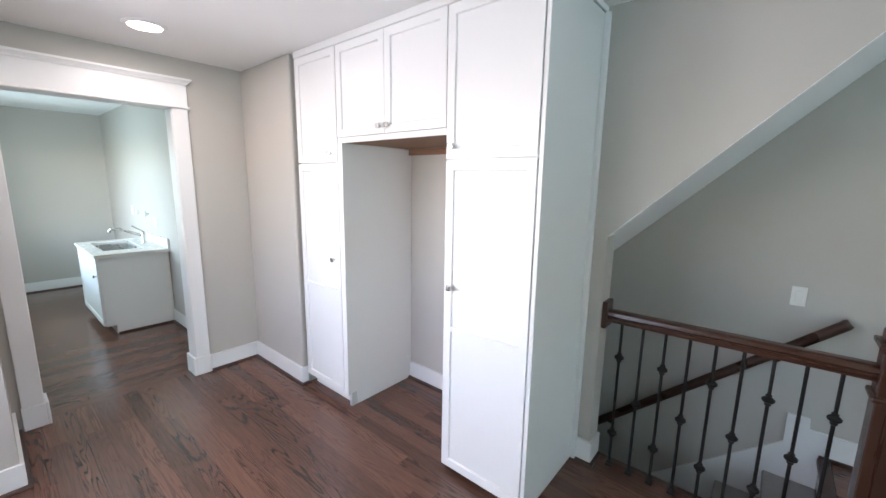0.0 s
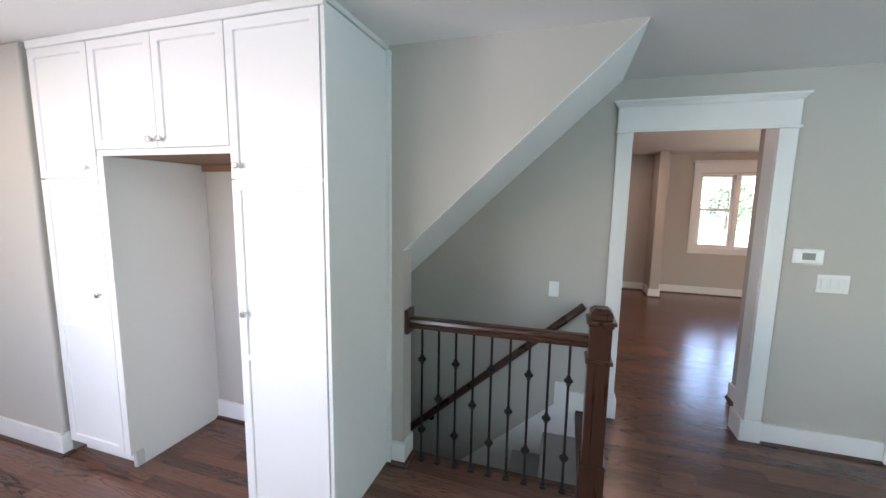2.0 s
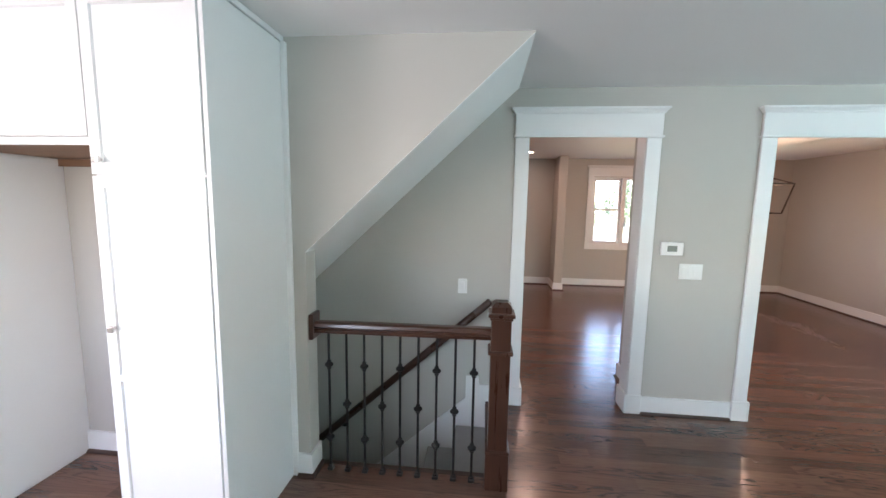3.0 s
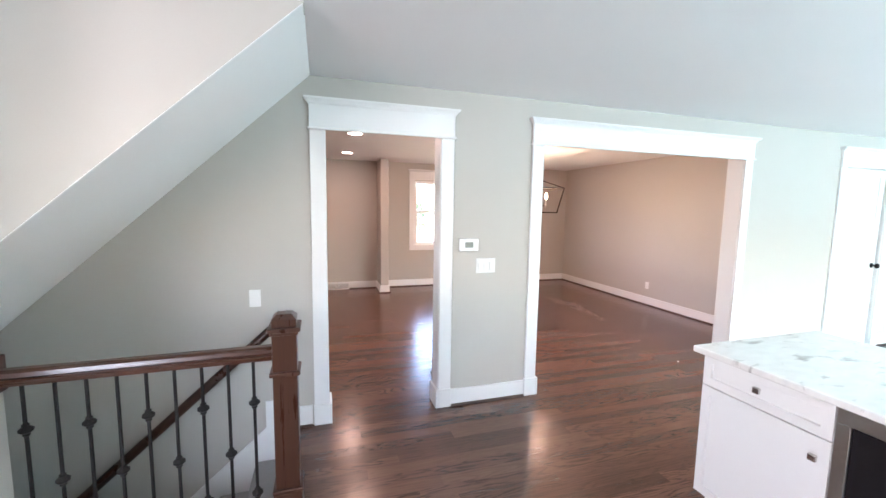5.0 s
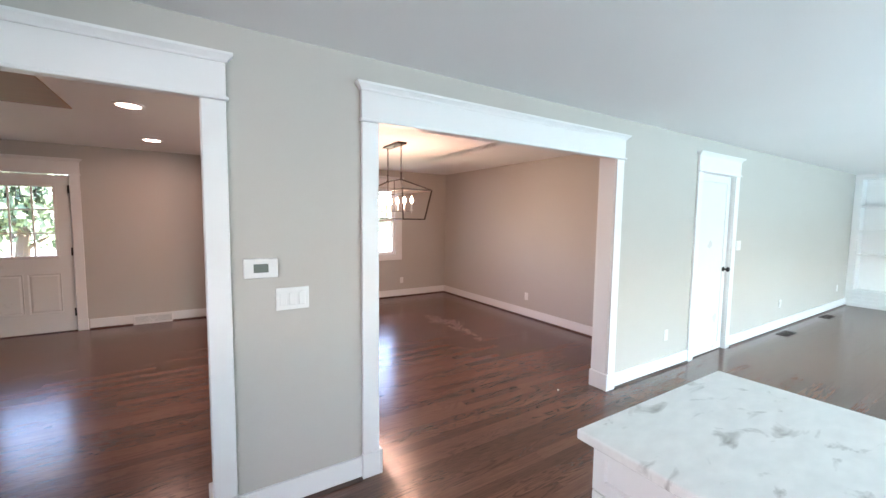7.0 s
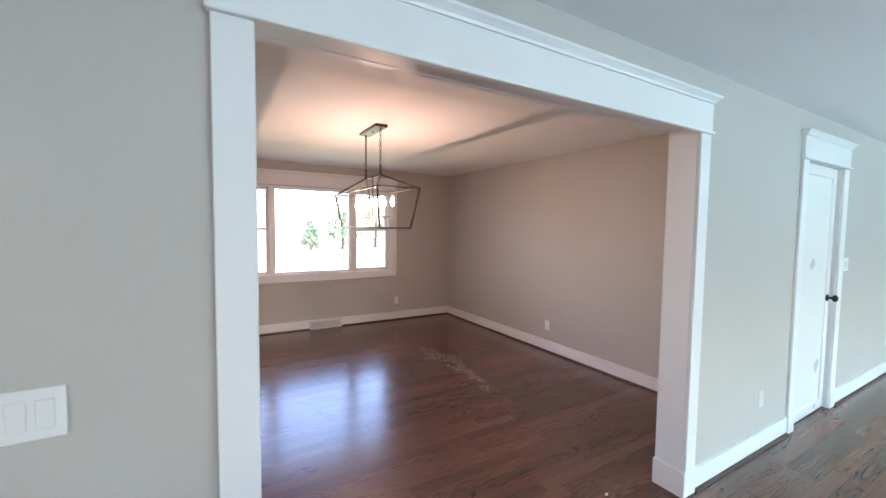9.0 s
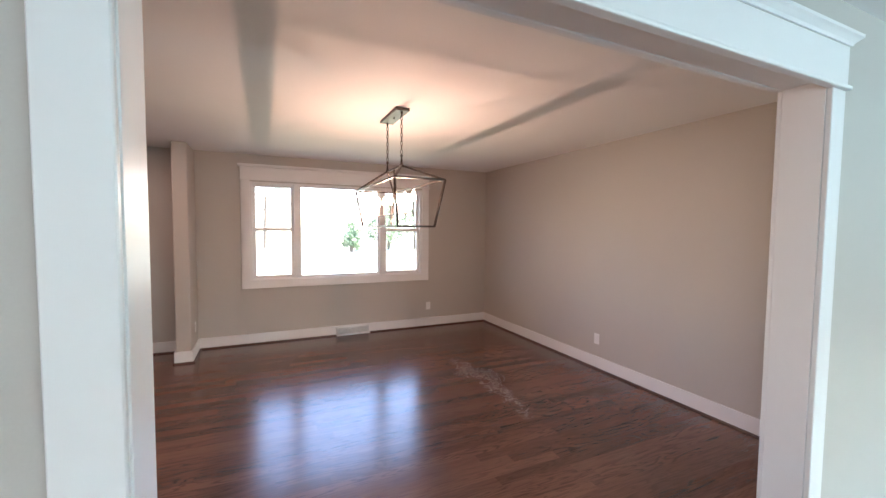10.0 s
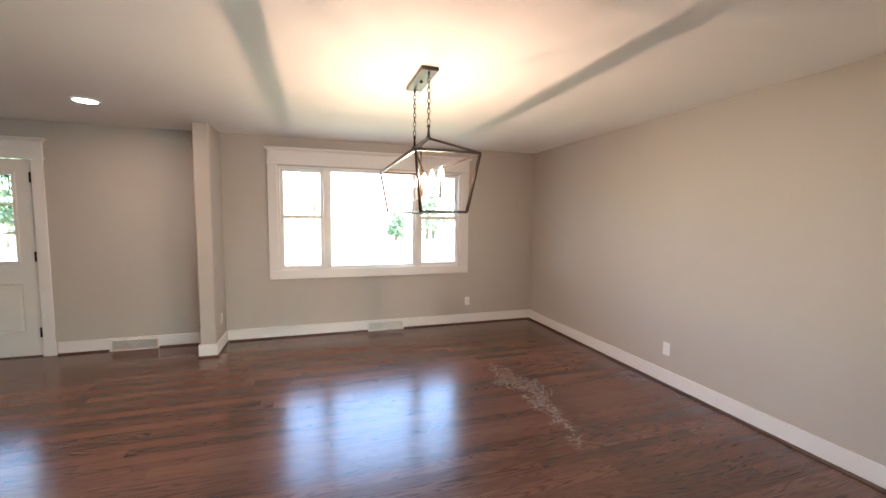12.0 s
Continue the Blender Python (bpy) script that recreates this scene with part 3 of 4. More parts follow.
# ---- stairs and railing ----
def stairs():
    run, rise, x0 = 0.225, 0.198, 1.375
    root = thing("basement_stairs", "grey carpeted stairs going down to the basement", "stairs", kind="structure")
    part("landing_nosing", bx(x0 - 0.02, 1.411, YF1 + 0.023, YM0 - 0.018, -0.035, 0.001, bevel=0.006, seg=2), SHOE, root, "dark stained landing nosing")
    part("riser", bx(x0, x0 + 0.018, YF1 + 0.001, YM0 - 0.018, -rise, -0.036), TRIM, root)
    for i in range(1, 12):
        xa = x0 - run * i
        part("tread", bx(xa - 0.022, xa + run, YF1 + 0.001, YM0 - 0.018, -rise * i - 0.032, -rise * i, bevel=0.01, seg=2), TREADM, root)
        part("riser", bx(xa, xa + 0.018, YF1 + 0.001, YM0 - 0.018, -rise * (i + 1), -rise * i - 0.033), TREADM, root)
    s = rise / run
    bm = bmesh.new()
    prism(bm, ((1.20, 0.215), (1.30, 0.215), (1.305, 0.15), (1.502, 0.15), (1.502, 0.002), (1.372, 0.002), (1.372, -0.25), (-1.6, -0.25 - 2.97 * s), (-1.6, 0.03 - 2.80 * s), (1.20, 0.03)), YM0 - 0.017, YM0 - 0.001)
    part("skirt_board", bm, TRIM, root, "white painted stair skirt board")
    part("shoe_moulding", bx(1.357, 1.502, YM0 - 0.0345, YM0 - 0.0172, 0.0012, 0.019, bevel=0.007, seg=3), SHOE, root, "dark stained quarter-round shoe")
    part("edge_nosing", bx(0.362, 1.353, YF1 - 0.02, YF1 + 0.022, -0.03, 0.002, bevel=0.006, seg=2), SHOE, root, "dark stained floor edge nosing")
    part("fascia", bx(0.362, 1.374, YF1 + 0.001, YF1 + 0.012, -0.25, -0.031), TRIM, root)


def railing():
    y = (YF0 + YF1) / 2
    root = thing("stair_railing", "dark stained wooden railing with black iron balusters", "railing")
    bm = bmesh.new()
    prof = [(-0.03, 0.0), (0.03, 0.0), (0.034, 0.018), (0.026, 0.026), (0.034, 0.036), (0.030, 0.052), (0.014, 0.062), (-0.014, 0.062), (-0.030, 0.052), (-0.034, 0.036), (-0.026, 0.026), (-0.034, 0.018)]
    a = [bm.verts.new((0.385, y + u, 0.836 + v)) for u, v in prof]
    b = [bm.verts.new((1.3605, y + u, 0.846 + v)) for u, v in prof]
    for i in range(len(prof)):
        j = (i + 1) % len(prof)
        bm.faces.new((a[i], a[j], b[j], b[i]))
    bm.faces.new(a[::-1]), bm.faces.new(b)
    bmesh.ops.recalc_face_normals(bm, faces=bm.faces[:])
    part("handrail", bm, RAILW, root)
    part("rosette", bx(0.361, 0.386, y - 0.052, y + 0.052, 0.80, 0.945, bevel=0.006, seg=2), NEWELW, root, "square wooden rosette on the wall end")
    # newel post
    nx = 1.412
    newel = part("newel_post", bx(nx - 0.0525, nx + 0.0525, y - 0.0525, y + 0.0525, 0.22, 0.985, bevel=0.004, seg=2), NEWELW, root)
    part("plinth", bx(nx - 0.063, nx + 0.063, y - 0.063, y + 0.063, 0.001, 0.215, bevel=0.005, seg=2), NEWELW, newel)
    part("plinth_moulding", bx(nx - 0.066, nx + 0.066, y - 0.066, y + 0.066, 0.2155, 0.235, bevel=0.007, seg=2), NEWELW, newel)
    part("collar", bx(nx - 0.066, nx + 0.066, y - 0.066, y + 0.066, 0.775, 0.797, bevel=0.007, seg=2), NEWELW, newel)
    bm = bmesh.new()
    for h, z0, z1 in ((0.060, 0.963, 0.978), (0.070, 0.979, 0.999)):
        box(bm, nx - h, nx + h, y - h, y + h, z0, z1, bevel=0.005, seg=2)
    box(bm, nx - 0.052, nx + 0.052, y - 0.052, y + 0.052, 0.9995, 1.035, bevel=0.003)
    bmesh.ops.create_cone(bm, cap_ends=True, segments=4, radius1=0.0735, radius2=0.045, depth=0.02, matrix=Matrix.Translation((nx, y, 1.0455)) @ Matrix.Rotation(radians(45), 4, "Z"))
    part("cap", bm, NEWELW, newel)
    # balusters
    for i in range(9):
        x = 0.455 + i * 0.1025
        knots = (0.205, 0.645) if i % 2 == 0 else (0.415,)
        prof = [(0.0070, 0.018)]
        for z in knots:
            prof += [(0.0070, z - 0.028), (0.013, z - 0.022), (0.011, z - 0.016), (0.024, z - 0.004), (0.024, z + 0.004), (0.011, z + 0.016), (0.013, z + 0.022), (0.0070, z + 0.028)]
        prof.append((0.0070, 0.839 + i * 0.0009))
        ob = part("baluster", lathe(bmesh.new(), prof, (x, y, 0), 10), IRON, root)
        sh = bmesh.new()
        box(sh, x - 0.017, x + 0.017, y - 0.017, y + 0.017, 0.001, 0.02, bevel=0.004)
        box(sh, x - 0.012, x + 0.012, y - 0.012, y + 0.012, 0.0205, 0.034, bevel=0.003)
        part("shoe", sh, IRON, ob)


def wall_handrail():
    root = thing("wall_handrail", "dark stained round handrail fixed to stair wall", "handrail")
    a, b = Vector((1.36, 3.075, 0.83)), Vector((-1.2, 3.075, -1.47))
    part("rail", rod(bmesh.new(), a, b, 0.029, 16), HRAILW, root)
    part("rail_end", rod(bmesh.new(), a + Vector((-0.002, 0, 0)), a + Vector((0.012, 0, 0.013)), 0.031, 16, 0.024), HRAILW, root)
    for t in (0.10, 0.45, 0.9):
        p = a.lerp(b, t)
        bm = rod(bmesh.new(), p + Vector((0, 0, -0.028)), (p.x, YM0 - 0.012, p.z - 0.06), 0.006)
        rod(bm, (p.x, YM0 - 0.012, p.z - 0.06), (p.x, YM0 - 0.001, p.z - 0.06), 0.028, 16)
        part("bracket", bm, IRON, root)


stairs()
railing()
wall_handrail()


# ---- tall cabinets round the niche ----
def shaker(x0, x1, z0, z1, y, t=0.02, rail=0.062, mid=0.0):
    """A door or drawer front with a recessed panel, its face at y looking to -y; mid: the middle of a cross rail."""
    if mid:
        bm = shaker(x0, x1, z0, mid + rail / 2, y, t, rail)
        upper = shaker(x0, x1, mid - rail / 2, z1, y, t, rail)
        for half, gone in ((bm, 1), (upper, -1)):
            ends = [v for v in half.verts if abs(v.co.z - (mid + gone * rail / 2)) < 1e-5]
            for v in ends:
                v.co.z = mid
        return joined(bm, upper)
    bm = bx(x0, x1, y, y + t, z0, z1)
    f = min(bm.faces, key=lambda q: q.calc_center_median().y)
    bmesh.ops.inset_region(bm, faces=[f], thickness=rail, depth=0)
    bmesh.ops.inset_region(bm, faces=[f], thickness=0.006, depth=-0.009)
    return bm


def joined(a, b):
    """One bmesh of both, welded where they touch."""
    me = bpy.data.meshes.new("half")
    b.to_mesh(me)
    b.free()
    a.from_mesh(me)
    bpy.data.meshes.remove(me)
    bmesh.ops.remove_doubles(a, verts=a.verts[:], dist=1e-5)
    return a


def knob(x, y, z, parent, material=None):
    """A square knob on a short neck."""
    bm = rod(bmesh.new(), (x, y, z), (x, y - 0.014, z), 0.006, 10)
    box(bm, x - 0.014, x + 0.014, y - 0.030, y - 0.0142, z - 0.014, z + 0.014, bevel=0.005, seg=2)
    part("knob", bm, material or CHROME, parent, "square brushed nickel knob")


CT = 2.332     # top of the doors


def tall_cabinet(x0, x1, split, knob_x, label, zb=0.08):
    root = thing("pantry_cabinet", label, "cabinet", group="built-in kitchen cabinets")
    body = bmesh.new()
    box(body, x0, x1, YD + 0.021, YF0 - 0.001, zb - 0.01, ZC - 0.03)
    box(body, x0, x1, YD + 0.075, YF0 - 0.001, 0.001, zb - 0.0101)
    part("body", body, CAB, root)
    for z0, z1, kz in ((zb, split - 0.004, 1.035), (split + 0.004, CT, split + 0.06)):
        d = part("door", shaker(x0 + 0.003, x1 - 0.003, z0, z1, YD, mid=0.815 if z0 < 0.5 else 0.0), CAB, root)
        knob(knob_x, YD, kz, d)
    return root


def cabinets():
    tall_cabinet(-1.572, -1.111, 1.655, -1.175, "tall white shaker pantry cabinet beside niche", 0.10)
    r = tall_cabinet(-0.238, 0.243, 1.655, -0.190, "tall white shaker pantry cabinet with side panel", 0.035)
    part("side_panel", bx(0.244, 0.264, YD + 0.006, YF0 - 0.001, 0.001, ZC - 0.028, bevel=0.002), CAB, r)
    part("scribe_strip", bx(0.2645, 0.292, YF0 - 0.022, YF0 - 0.001, 0.001, ZC - 0.028, bevel=0.003), CAB, r)
    root = thing("fridge_cabinet", "white two-door cabinet above the empty refrigerator niche", "cabinet", group="built-in kitchen cabinets")
    x0, x1 = -1.110, -0.239
    part("body", bx(x0, x1, YD + 0.021, YF0 - 0.001, 1.782, ZC - 0.03), CAB, root)
    part("underside", bx(x0 + 0.05, x1 - 0.02, YD + 0.03, YF0 - 0.001, 1.773, 1.7815), PLY, root, "bare brown plywood underside")
    part("cleat", bx(-1.0815, x1 - 0.003, YNB - 0.026, YNB - 0.0005, 1.732, 1.7725), PLY, root, "plywood cleat along the back")
    mid = (x0 + x1) / 2 - 0.0
    for a, b, kx in ((x0 + 0.003, mid - 0.002, mid - 0.034), (mid + 0.002, x1 - 0.003, mid + 0.034)):
        d = part("door", shaker(a, b, 1.806, CT, YD), CAB, root)
        knob(kx, YD, 1.845, d)
    part("bottom_rail", bx(x0, x1, YD + 0.004, YD + 0.0205, 1.772, 1.803, bevel=0.002), CAB, root)
    # gables on both sides of the niche
    for a, b in ((-1.110, -1.082),):
        p = thing("niche_panel", "white niche side panel beside the pantry", "panel", group="built-in kitchen cabinets")
        g = bmesh.new()
        ya, yb, yc = YD + 0.012, YD + 0.09, YNB - 0.0005
        prism(g, ((ya, 0.10), (yb, 0.10), (yb, 0.003), (yc, 0.003), (yc, 1.771), (ya, 1.771)), -b, -a - 0.002)
        bmesh.ops.rotate(g, verts=g.verts[:], cent=(0, 0, 0), matrix=Matrix.Rotation(radians(90), 3, "Z"))
        bmesh.ops.recalc_face_normals(g, faces=g.faces[:])
        part("panel", g, CAB, p)
        part("levelling_foot", bx(b - 0.026, b + 0.0, YD + 0.04, YD + 0.088, 0.001, 0.098, bevel=0.003), GALV, p, "small bright metal foot in the toe notch")
        part("edge_strip", bx(a, a + 0.046, YD, YD + 0.0115, 0.10, 1.771, bevel=0.002), CAB, p)
    tr = thing("cabinet_crown", "narrow white crown moulding above the cabinets", "moulding")
    bm = bmesh.new()
    box(bm, -1.574, 0.268, YD - 0.004, YD + 0.02, CT + 0.004, ZC - 0.001, bevel=0.004)
    box(bm, 0.2645, 0.276, YD + 0.0205, YF0 - 0.001, CT + 0.02, ZC - 0.001, bevel=0.003)
    part("front_moulding", bm, CAB, tr)


cabinets()


# ---- island ----
IX0, IX1, IY1, IZ = 3.362, 4.29, 1.838, 0.872


def island():
    fx = IX0 + 0.045
    top = thing("island_countertop", "white marble island countertop with grey veins", "countertop")
    part("slab", bx(IX0, IX1, -0.9, IY1, IZ - 0.032, IZ, bevel=0.007, seg=3), MARBLE, top)
    turn = pose(fx, 0, 0, 0, 0, -90)
    root = thing("island_cabinet", "white shaker island cabinet with drawer and door", "cabinet")
    y0, y1 = 1.275, IY1 - 0.03

    def front(n, a, b, z0, z1, parent):
        bm = shaker(-b, -a, z0, z1, 0.0, rail=0.055)
        for v in bm.verts:
            v.co = turn @ v.co
        return part(n, bm, CAB, parent)

    body = bmesh.new()
    box(body, fx + 0.021, IX1 - 0.05, y0, y1, 0.10, IZ - 0.033)
    box(body, fx + 0.09, IX1 - 0.05, y0, y1, 0.001, 0.0999)
    part("body", body, CAB, root)
    for n, z0, z1, ky, kz in (("drawer", 0.682, 0.832, (y0 + y1) / 2, 0.766), ("door", 0.11, 0.676, y0 + 0.045, 0.598)):
        d = front(n, y0 + 0.003, y1 - 0.003, z0, z1, root)
        bm = rod(bmesh.new(), (fx, ky, kz), (fx - 0.014, ky, kz), 0.006)
        box(bm, fx - 0.030, fx - 0.0142, ky - 0.014, ky + 0.014, kz - 0.014, kz + 0.014, bevel=0.004, seg=2)
        part("knob", bm, CHROME, d, "square brushed nickel knob")
    ap = thing("built_in_microwave", "stainless steel built-in microwave with black glass door", "microwave")
    a0, a1 = 0.64, 1.272
    part("body", bx(fx + 0.03, IX1 - 0.05, a0, a1, 0.36, IZ - 0.034), STEEL, ap)
    bm = bmesh.new()
    box(bm, fx - 0.002, fx + 0.029, a0, a1, 0.768, 0.834, bevel=0.003)
    box(bm, fx - 0.002, fx + 0.029, a1 - 0.045, a1, 0.36, 0.7675, bevel=0.003)
    box(bm, fx - 0.002, fx + 0.029, a0, a0 + 0.045, 0.36, 0.7675, bevel=0.003)
    box(bm, fx - 0.002, fx + 0.029, a0 + 0.0455, a1 - 0.0455, 0.36, 0.41, bevel=0.003)
    part("frame", bm, STEEL, ap)
    part("glass_door", bx(fx + 0.004, fx + 0.028, a0 + 0.046, a1 - 0.046, 0.411, 0.767, bevel=0.002), BLACKG, ap, "black glass door")
    lo = thing("island_cabinet", "white island cabinet under and beside the microwave", "cabinet")
    bm = bmesh.new()
    box(bm, fx + 0.021, IX1 - 0.05, a0, a1, 0.10, 0.358)
    box(bm, fx + 0.021, IX1 - 0.05, -0.87, a0 - 0.002, 0.10, IZ - 0.034)
    box(bm, fx + 0.09, IX1 - 0.05, -0.87, a1, 0.001, 0.0999)
    part("body", bm, CAB, lo)
    front("drawer", a0 + 0.003, a1 - 0.003, 0.11, 0.352, lo)
    front("door", 0.05, a0 - 0.005, 0.11, 0.834, lo)
    front("door", -0.86, 0.046, 0.11, 0.834, lo)


island()


# ---- wall plates, registers, thermostat ----
def plate(m, gangs, style, label, name="light_switch"):
    """A cover plate in local x and z, its face towards -y."""
    w = 0.070 + 0.046 * (gangs - 1)
    root = thing(name, label, "switch" if "switch" in name else "outlet", m)
    part("plate", bx(-w / 2, w / 2, -0.006, -0.0005, -0.057, 0.057, bevel=0.003, seg=2), PLATE, root)
    for i in range(gangs):
        x = (i - (gangs - 1) / 2) * 0.046
        if style == "rocker":
            bm = bx(x - 0.0165, x + 0.0165, -0.010, -0.0065, -0.033, 0.033, bevel=0.002)
            part("rocker", bm, PLATE, root)
        else:
            for z in (-0.019, 0.019):
                r = part("receptacle", bx(x - 0.0165, x + 0.0165, -0.0085, -0.0065, z - 0.014, z + 0.014, bevel=0.001), PLATE, root)
                bm = bmesh.new()
                box(bm, x - 0.007, x - 0.005, -0.0092, -0.0087, z - 0.004, z + 0.006)
                box(bm, x + 0.005, x + 0.007, -0.0092, -0.0087, z - 0.004, z + 0.006)
                part("slot", bm, GREYP, r)
    return root


def register(x, y, w, label):
    """A white baseboard register with slanted louvres and a chevron."""
    root = thing("baseboard_register", label, "vent", pose(x, y, 0.002))
    bm = bmesh.new()
    box(bm, 0, w, -0.052, -0.018, 0, 0.016, bevel=0.003)
    box(bm, 0, w, -0.040, -0.018, 0.102, 0.116, bevel=0.003)
    box(bm, 0, 0.016, -0.047, -0.018, 0.0165, 0.1015, bevel=0.003)
    box(bm, w - 0.016, w, -0.047, -0.018, 0.0165, 0.1015, bevel=0.003)
    part("frame", bm, TRIM, root)
    part("backing", bx(0.016, w - 0.016, -0.022, -0.0185, 0.0165, 0.1015), GALV, root)
    for i in range(7):
        z = 0.024 + i * 0.0115
        bm = bar(bmesh.new(), (0.0165, -0.036 + i * 0.0008, z), (w - 0.0165, -0.036 + i * 0.0008, z), 0.012, 0.0022)
        part("louvre", bm, TRIM, root)
    bm = bmesh.new()
    bar(bm, (w / 2 - 0.055, -0.046, 0.100), (w / 2, -0.049, 0.034), 0.005, 0.014)
    bar(bm, (w / 2 + 0.055, -0.046, 0.100), (w / 2, -0.0495, 0.034), 0.005, 0.014)
    part("chevron", bm, TRIM, root)


def floor_register(x, y):
    root = thing("floor_register", "dark brown metal floor register", "vent", pose(x, y, 0.0))
    bm = bmesh.new()
    for x0, x1, y0, y1 in ((-0.16, 0.16, -0.07, -0.055), (-0.16, 0.16, 0.055, 0.07), (-0.16, -0.145, -0.0545, 0.0545), (0.145, 0.16, -0.0545, 0.0545)):
        box(bm, x0, x1, y0, y1, 0.001, 0.006, bevel=0.001)
    part("frame", bm, BRONZE, root)
    # near-black sheet: the shade of the duct put into its colour
    part("backing", bx(-0.144, 0.144, -0.054, 0.054, 0.0006, 0.0018), DARK, root)
    for i in range(12):
        part("slat", bx(-0.138 + i * 0.0245, -0.128 + i * 0.0245, -0.054, 0.054, 0.002, 0.005), BRONZE, root)


def wall_bits():
    plate(pose(1.156, YM0, 0.93), 1, "rocker", "white single rocker switch on the stair wall")
    plate(pose(2.79, YM0, 1.100), 3, "rocker", "white triple rocker switch under the thermostat")
    plate(pose(7.90, YM0, 1.23), 2, "rocker", "white double rocker switch beside the closet door")
    for x in (6.385, 9.37, 11.98):
        plate(pose(x, YM0, 0.36), 1, "outlet", "white wall outlet above the baseboard", "wall_outlet")
    plate(pose(5.709, YN, 0.315), 1, "outlet", "white wall outlet under the front window", "wall_outlet")
    plate(pose(XE, 5.455, 0.322, 0, 0, -90), 1, "outlet", "white wall outlet on the dining wall", "wall_outlet")
    plate(pose(2.727, 7.60, 0.335, 0, 0, 90), 1, "outlet", "white wall outlet on the wall stub", "wall_outlet")
    root = thing("thermostat", "white wall thermostat with grey display", "thermostat", pose(2.643, YM0, 1.264))
    part("case", bx(-0.077, 0.077, -0.026, -0.0005, -0.048, 0.048, bevel=0.006, seg=2), PLATE, root)
    part("display", bx(-0.033, 0.033, -0.0275, -0.0262, -0.020, 0.022, bevel=0.0005), SCREEN, root, "grey liquid crystal display")
    register(1.62, YN, 0.445, "white baseboard register beside the front door")
    register(4.345, YN, 0.46, "white baseboard register under the front window")
    floor_register(9.17, 3.00)
    floor_register(10.98, 3.02)


wall_bits()


def downlight(x, y, label):
    root = thing("recessed_downlight", label, "ceiling light", pose(x, y, ZC), "recessed ceiling lights")
    bm = bmesh.new()
    lathe(bm, [(0.105, -0.001), (0.105, -0.005), (0.098, -0.011), (0.082, -0.012), (0.080, -0.006), (0.080, -0.001)], seg=36)
    part("trim_ring", bm, TRIM, root, smooth=False)
    bm = bmesh.new()
    lathe(bm, [(0.079, -0.0065), (0.074, -0.010), (0.05, -0.0125), (0.01, -0.0135)], seg=36)
    part("lens", bm, CAN, root, "glowing frosted lens", True)


downlight(-1.79, 0.87, "lit white recessed downlight in the kitchen ceiling")
downlight(1.965, 5.09, "lit white recessed downlight in the living room ceiling")
downlight(1.985, 6.79, "lit white recessed downlight near the front door")


def paper_scrap():
    root = thing("paper_scrap", "tiny white scrap of paper on the oak floor", "scrap", pose(5.065, 3.375, 0.0006, 0, 0, 25))
    bm = bx(-0.011, 0.011, -0.007, 0.007, 0, 0.003, bevel=0.001)
    for v in bm.verts:
        v.co.z += 0.35 * abs(v.co.x)
    part("sheet", bm, PLATE, root)


paper_scrap()


def attic_hatch():
    root = thing("attic_hatch", "bare brown plywood attic hatch in the ceiling", "hatch")
    part("panel", bx(0.93, 1.56, 4.10, 5.48, ZC - 0.012, ZC - 0.001, bevel=0.002), HATCH, root)


attic_hatch()


# ---- front window ----
def sash(x0, x1, z0, z1, y, parent, rail=0.038, name="sash"):
    bm = bmesh.new()
    box(bm, x0, x0 + rail, y, y + 0.034, z0, z1, bevel=0.003)
    box(bm, x1 - rail, x1, y, y + 0.034, z0, z1, bevel=0.003)
    box(bm, x0 + rail + 0.0003, x1 - rail - 0.0003, y, y + 0.034, z0, z0 + rail, bevel=0.003)
    box(bm, x0 + rail + 0.0003, x1 - rail - 0.0003, y, y + 0.034, z1 - rail, z1, bevel=0.003)
    s = part(name, bm, TRIM, parent)
    g = part("pane", bx(x0 + rail - 0.006, x1 - rail + 0.006, y + 0.015, y + 0.019, z0 + rail - 0.006, z1 - rail + 0.006), GLASS, s, "clear glass pane")
    g.visible_shadow = False


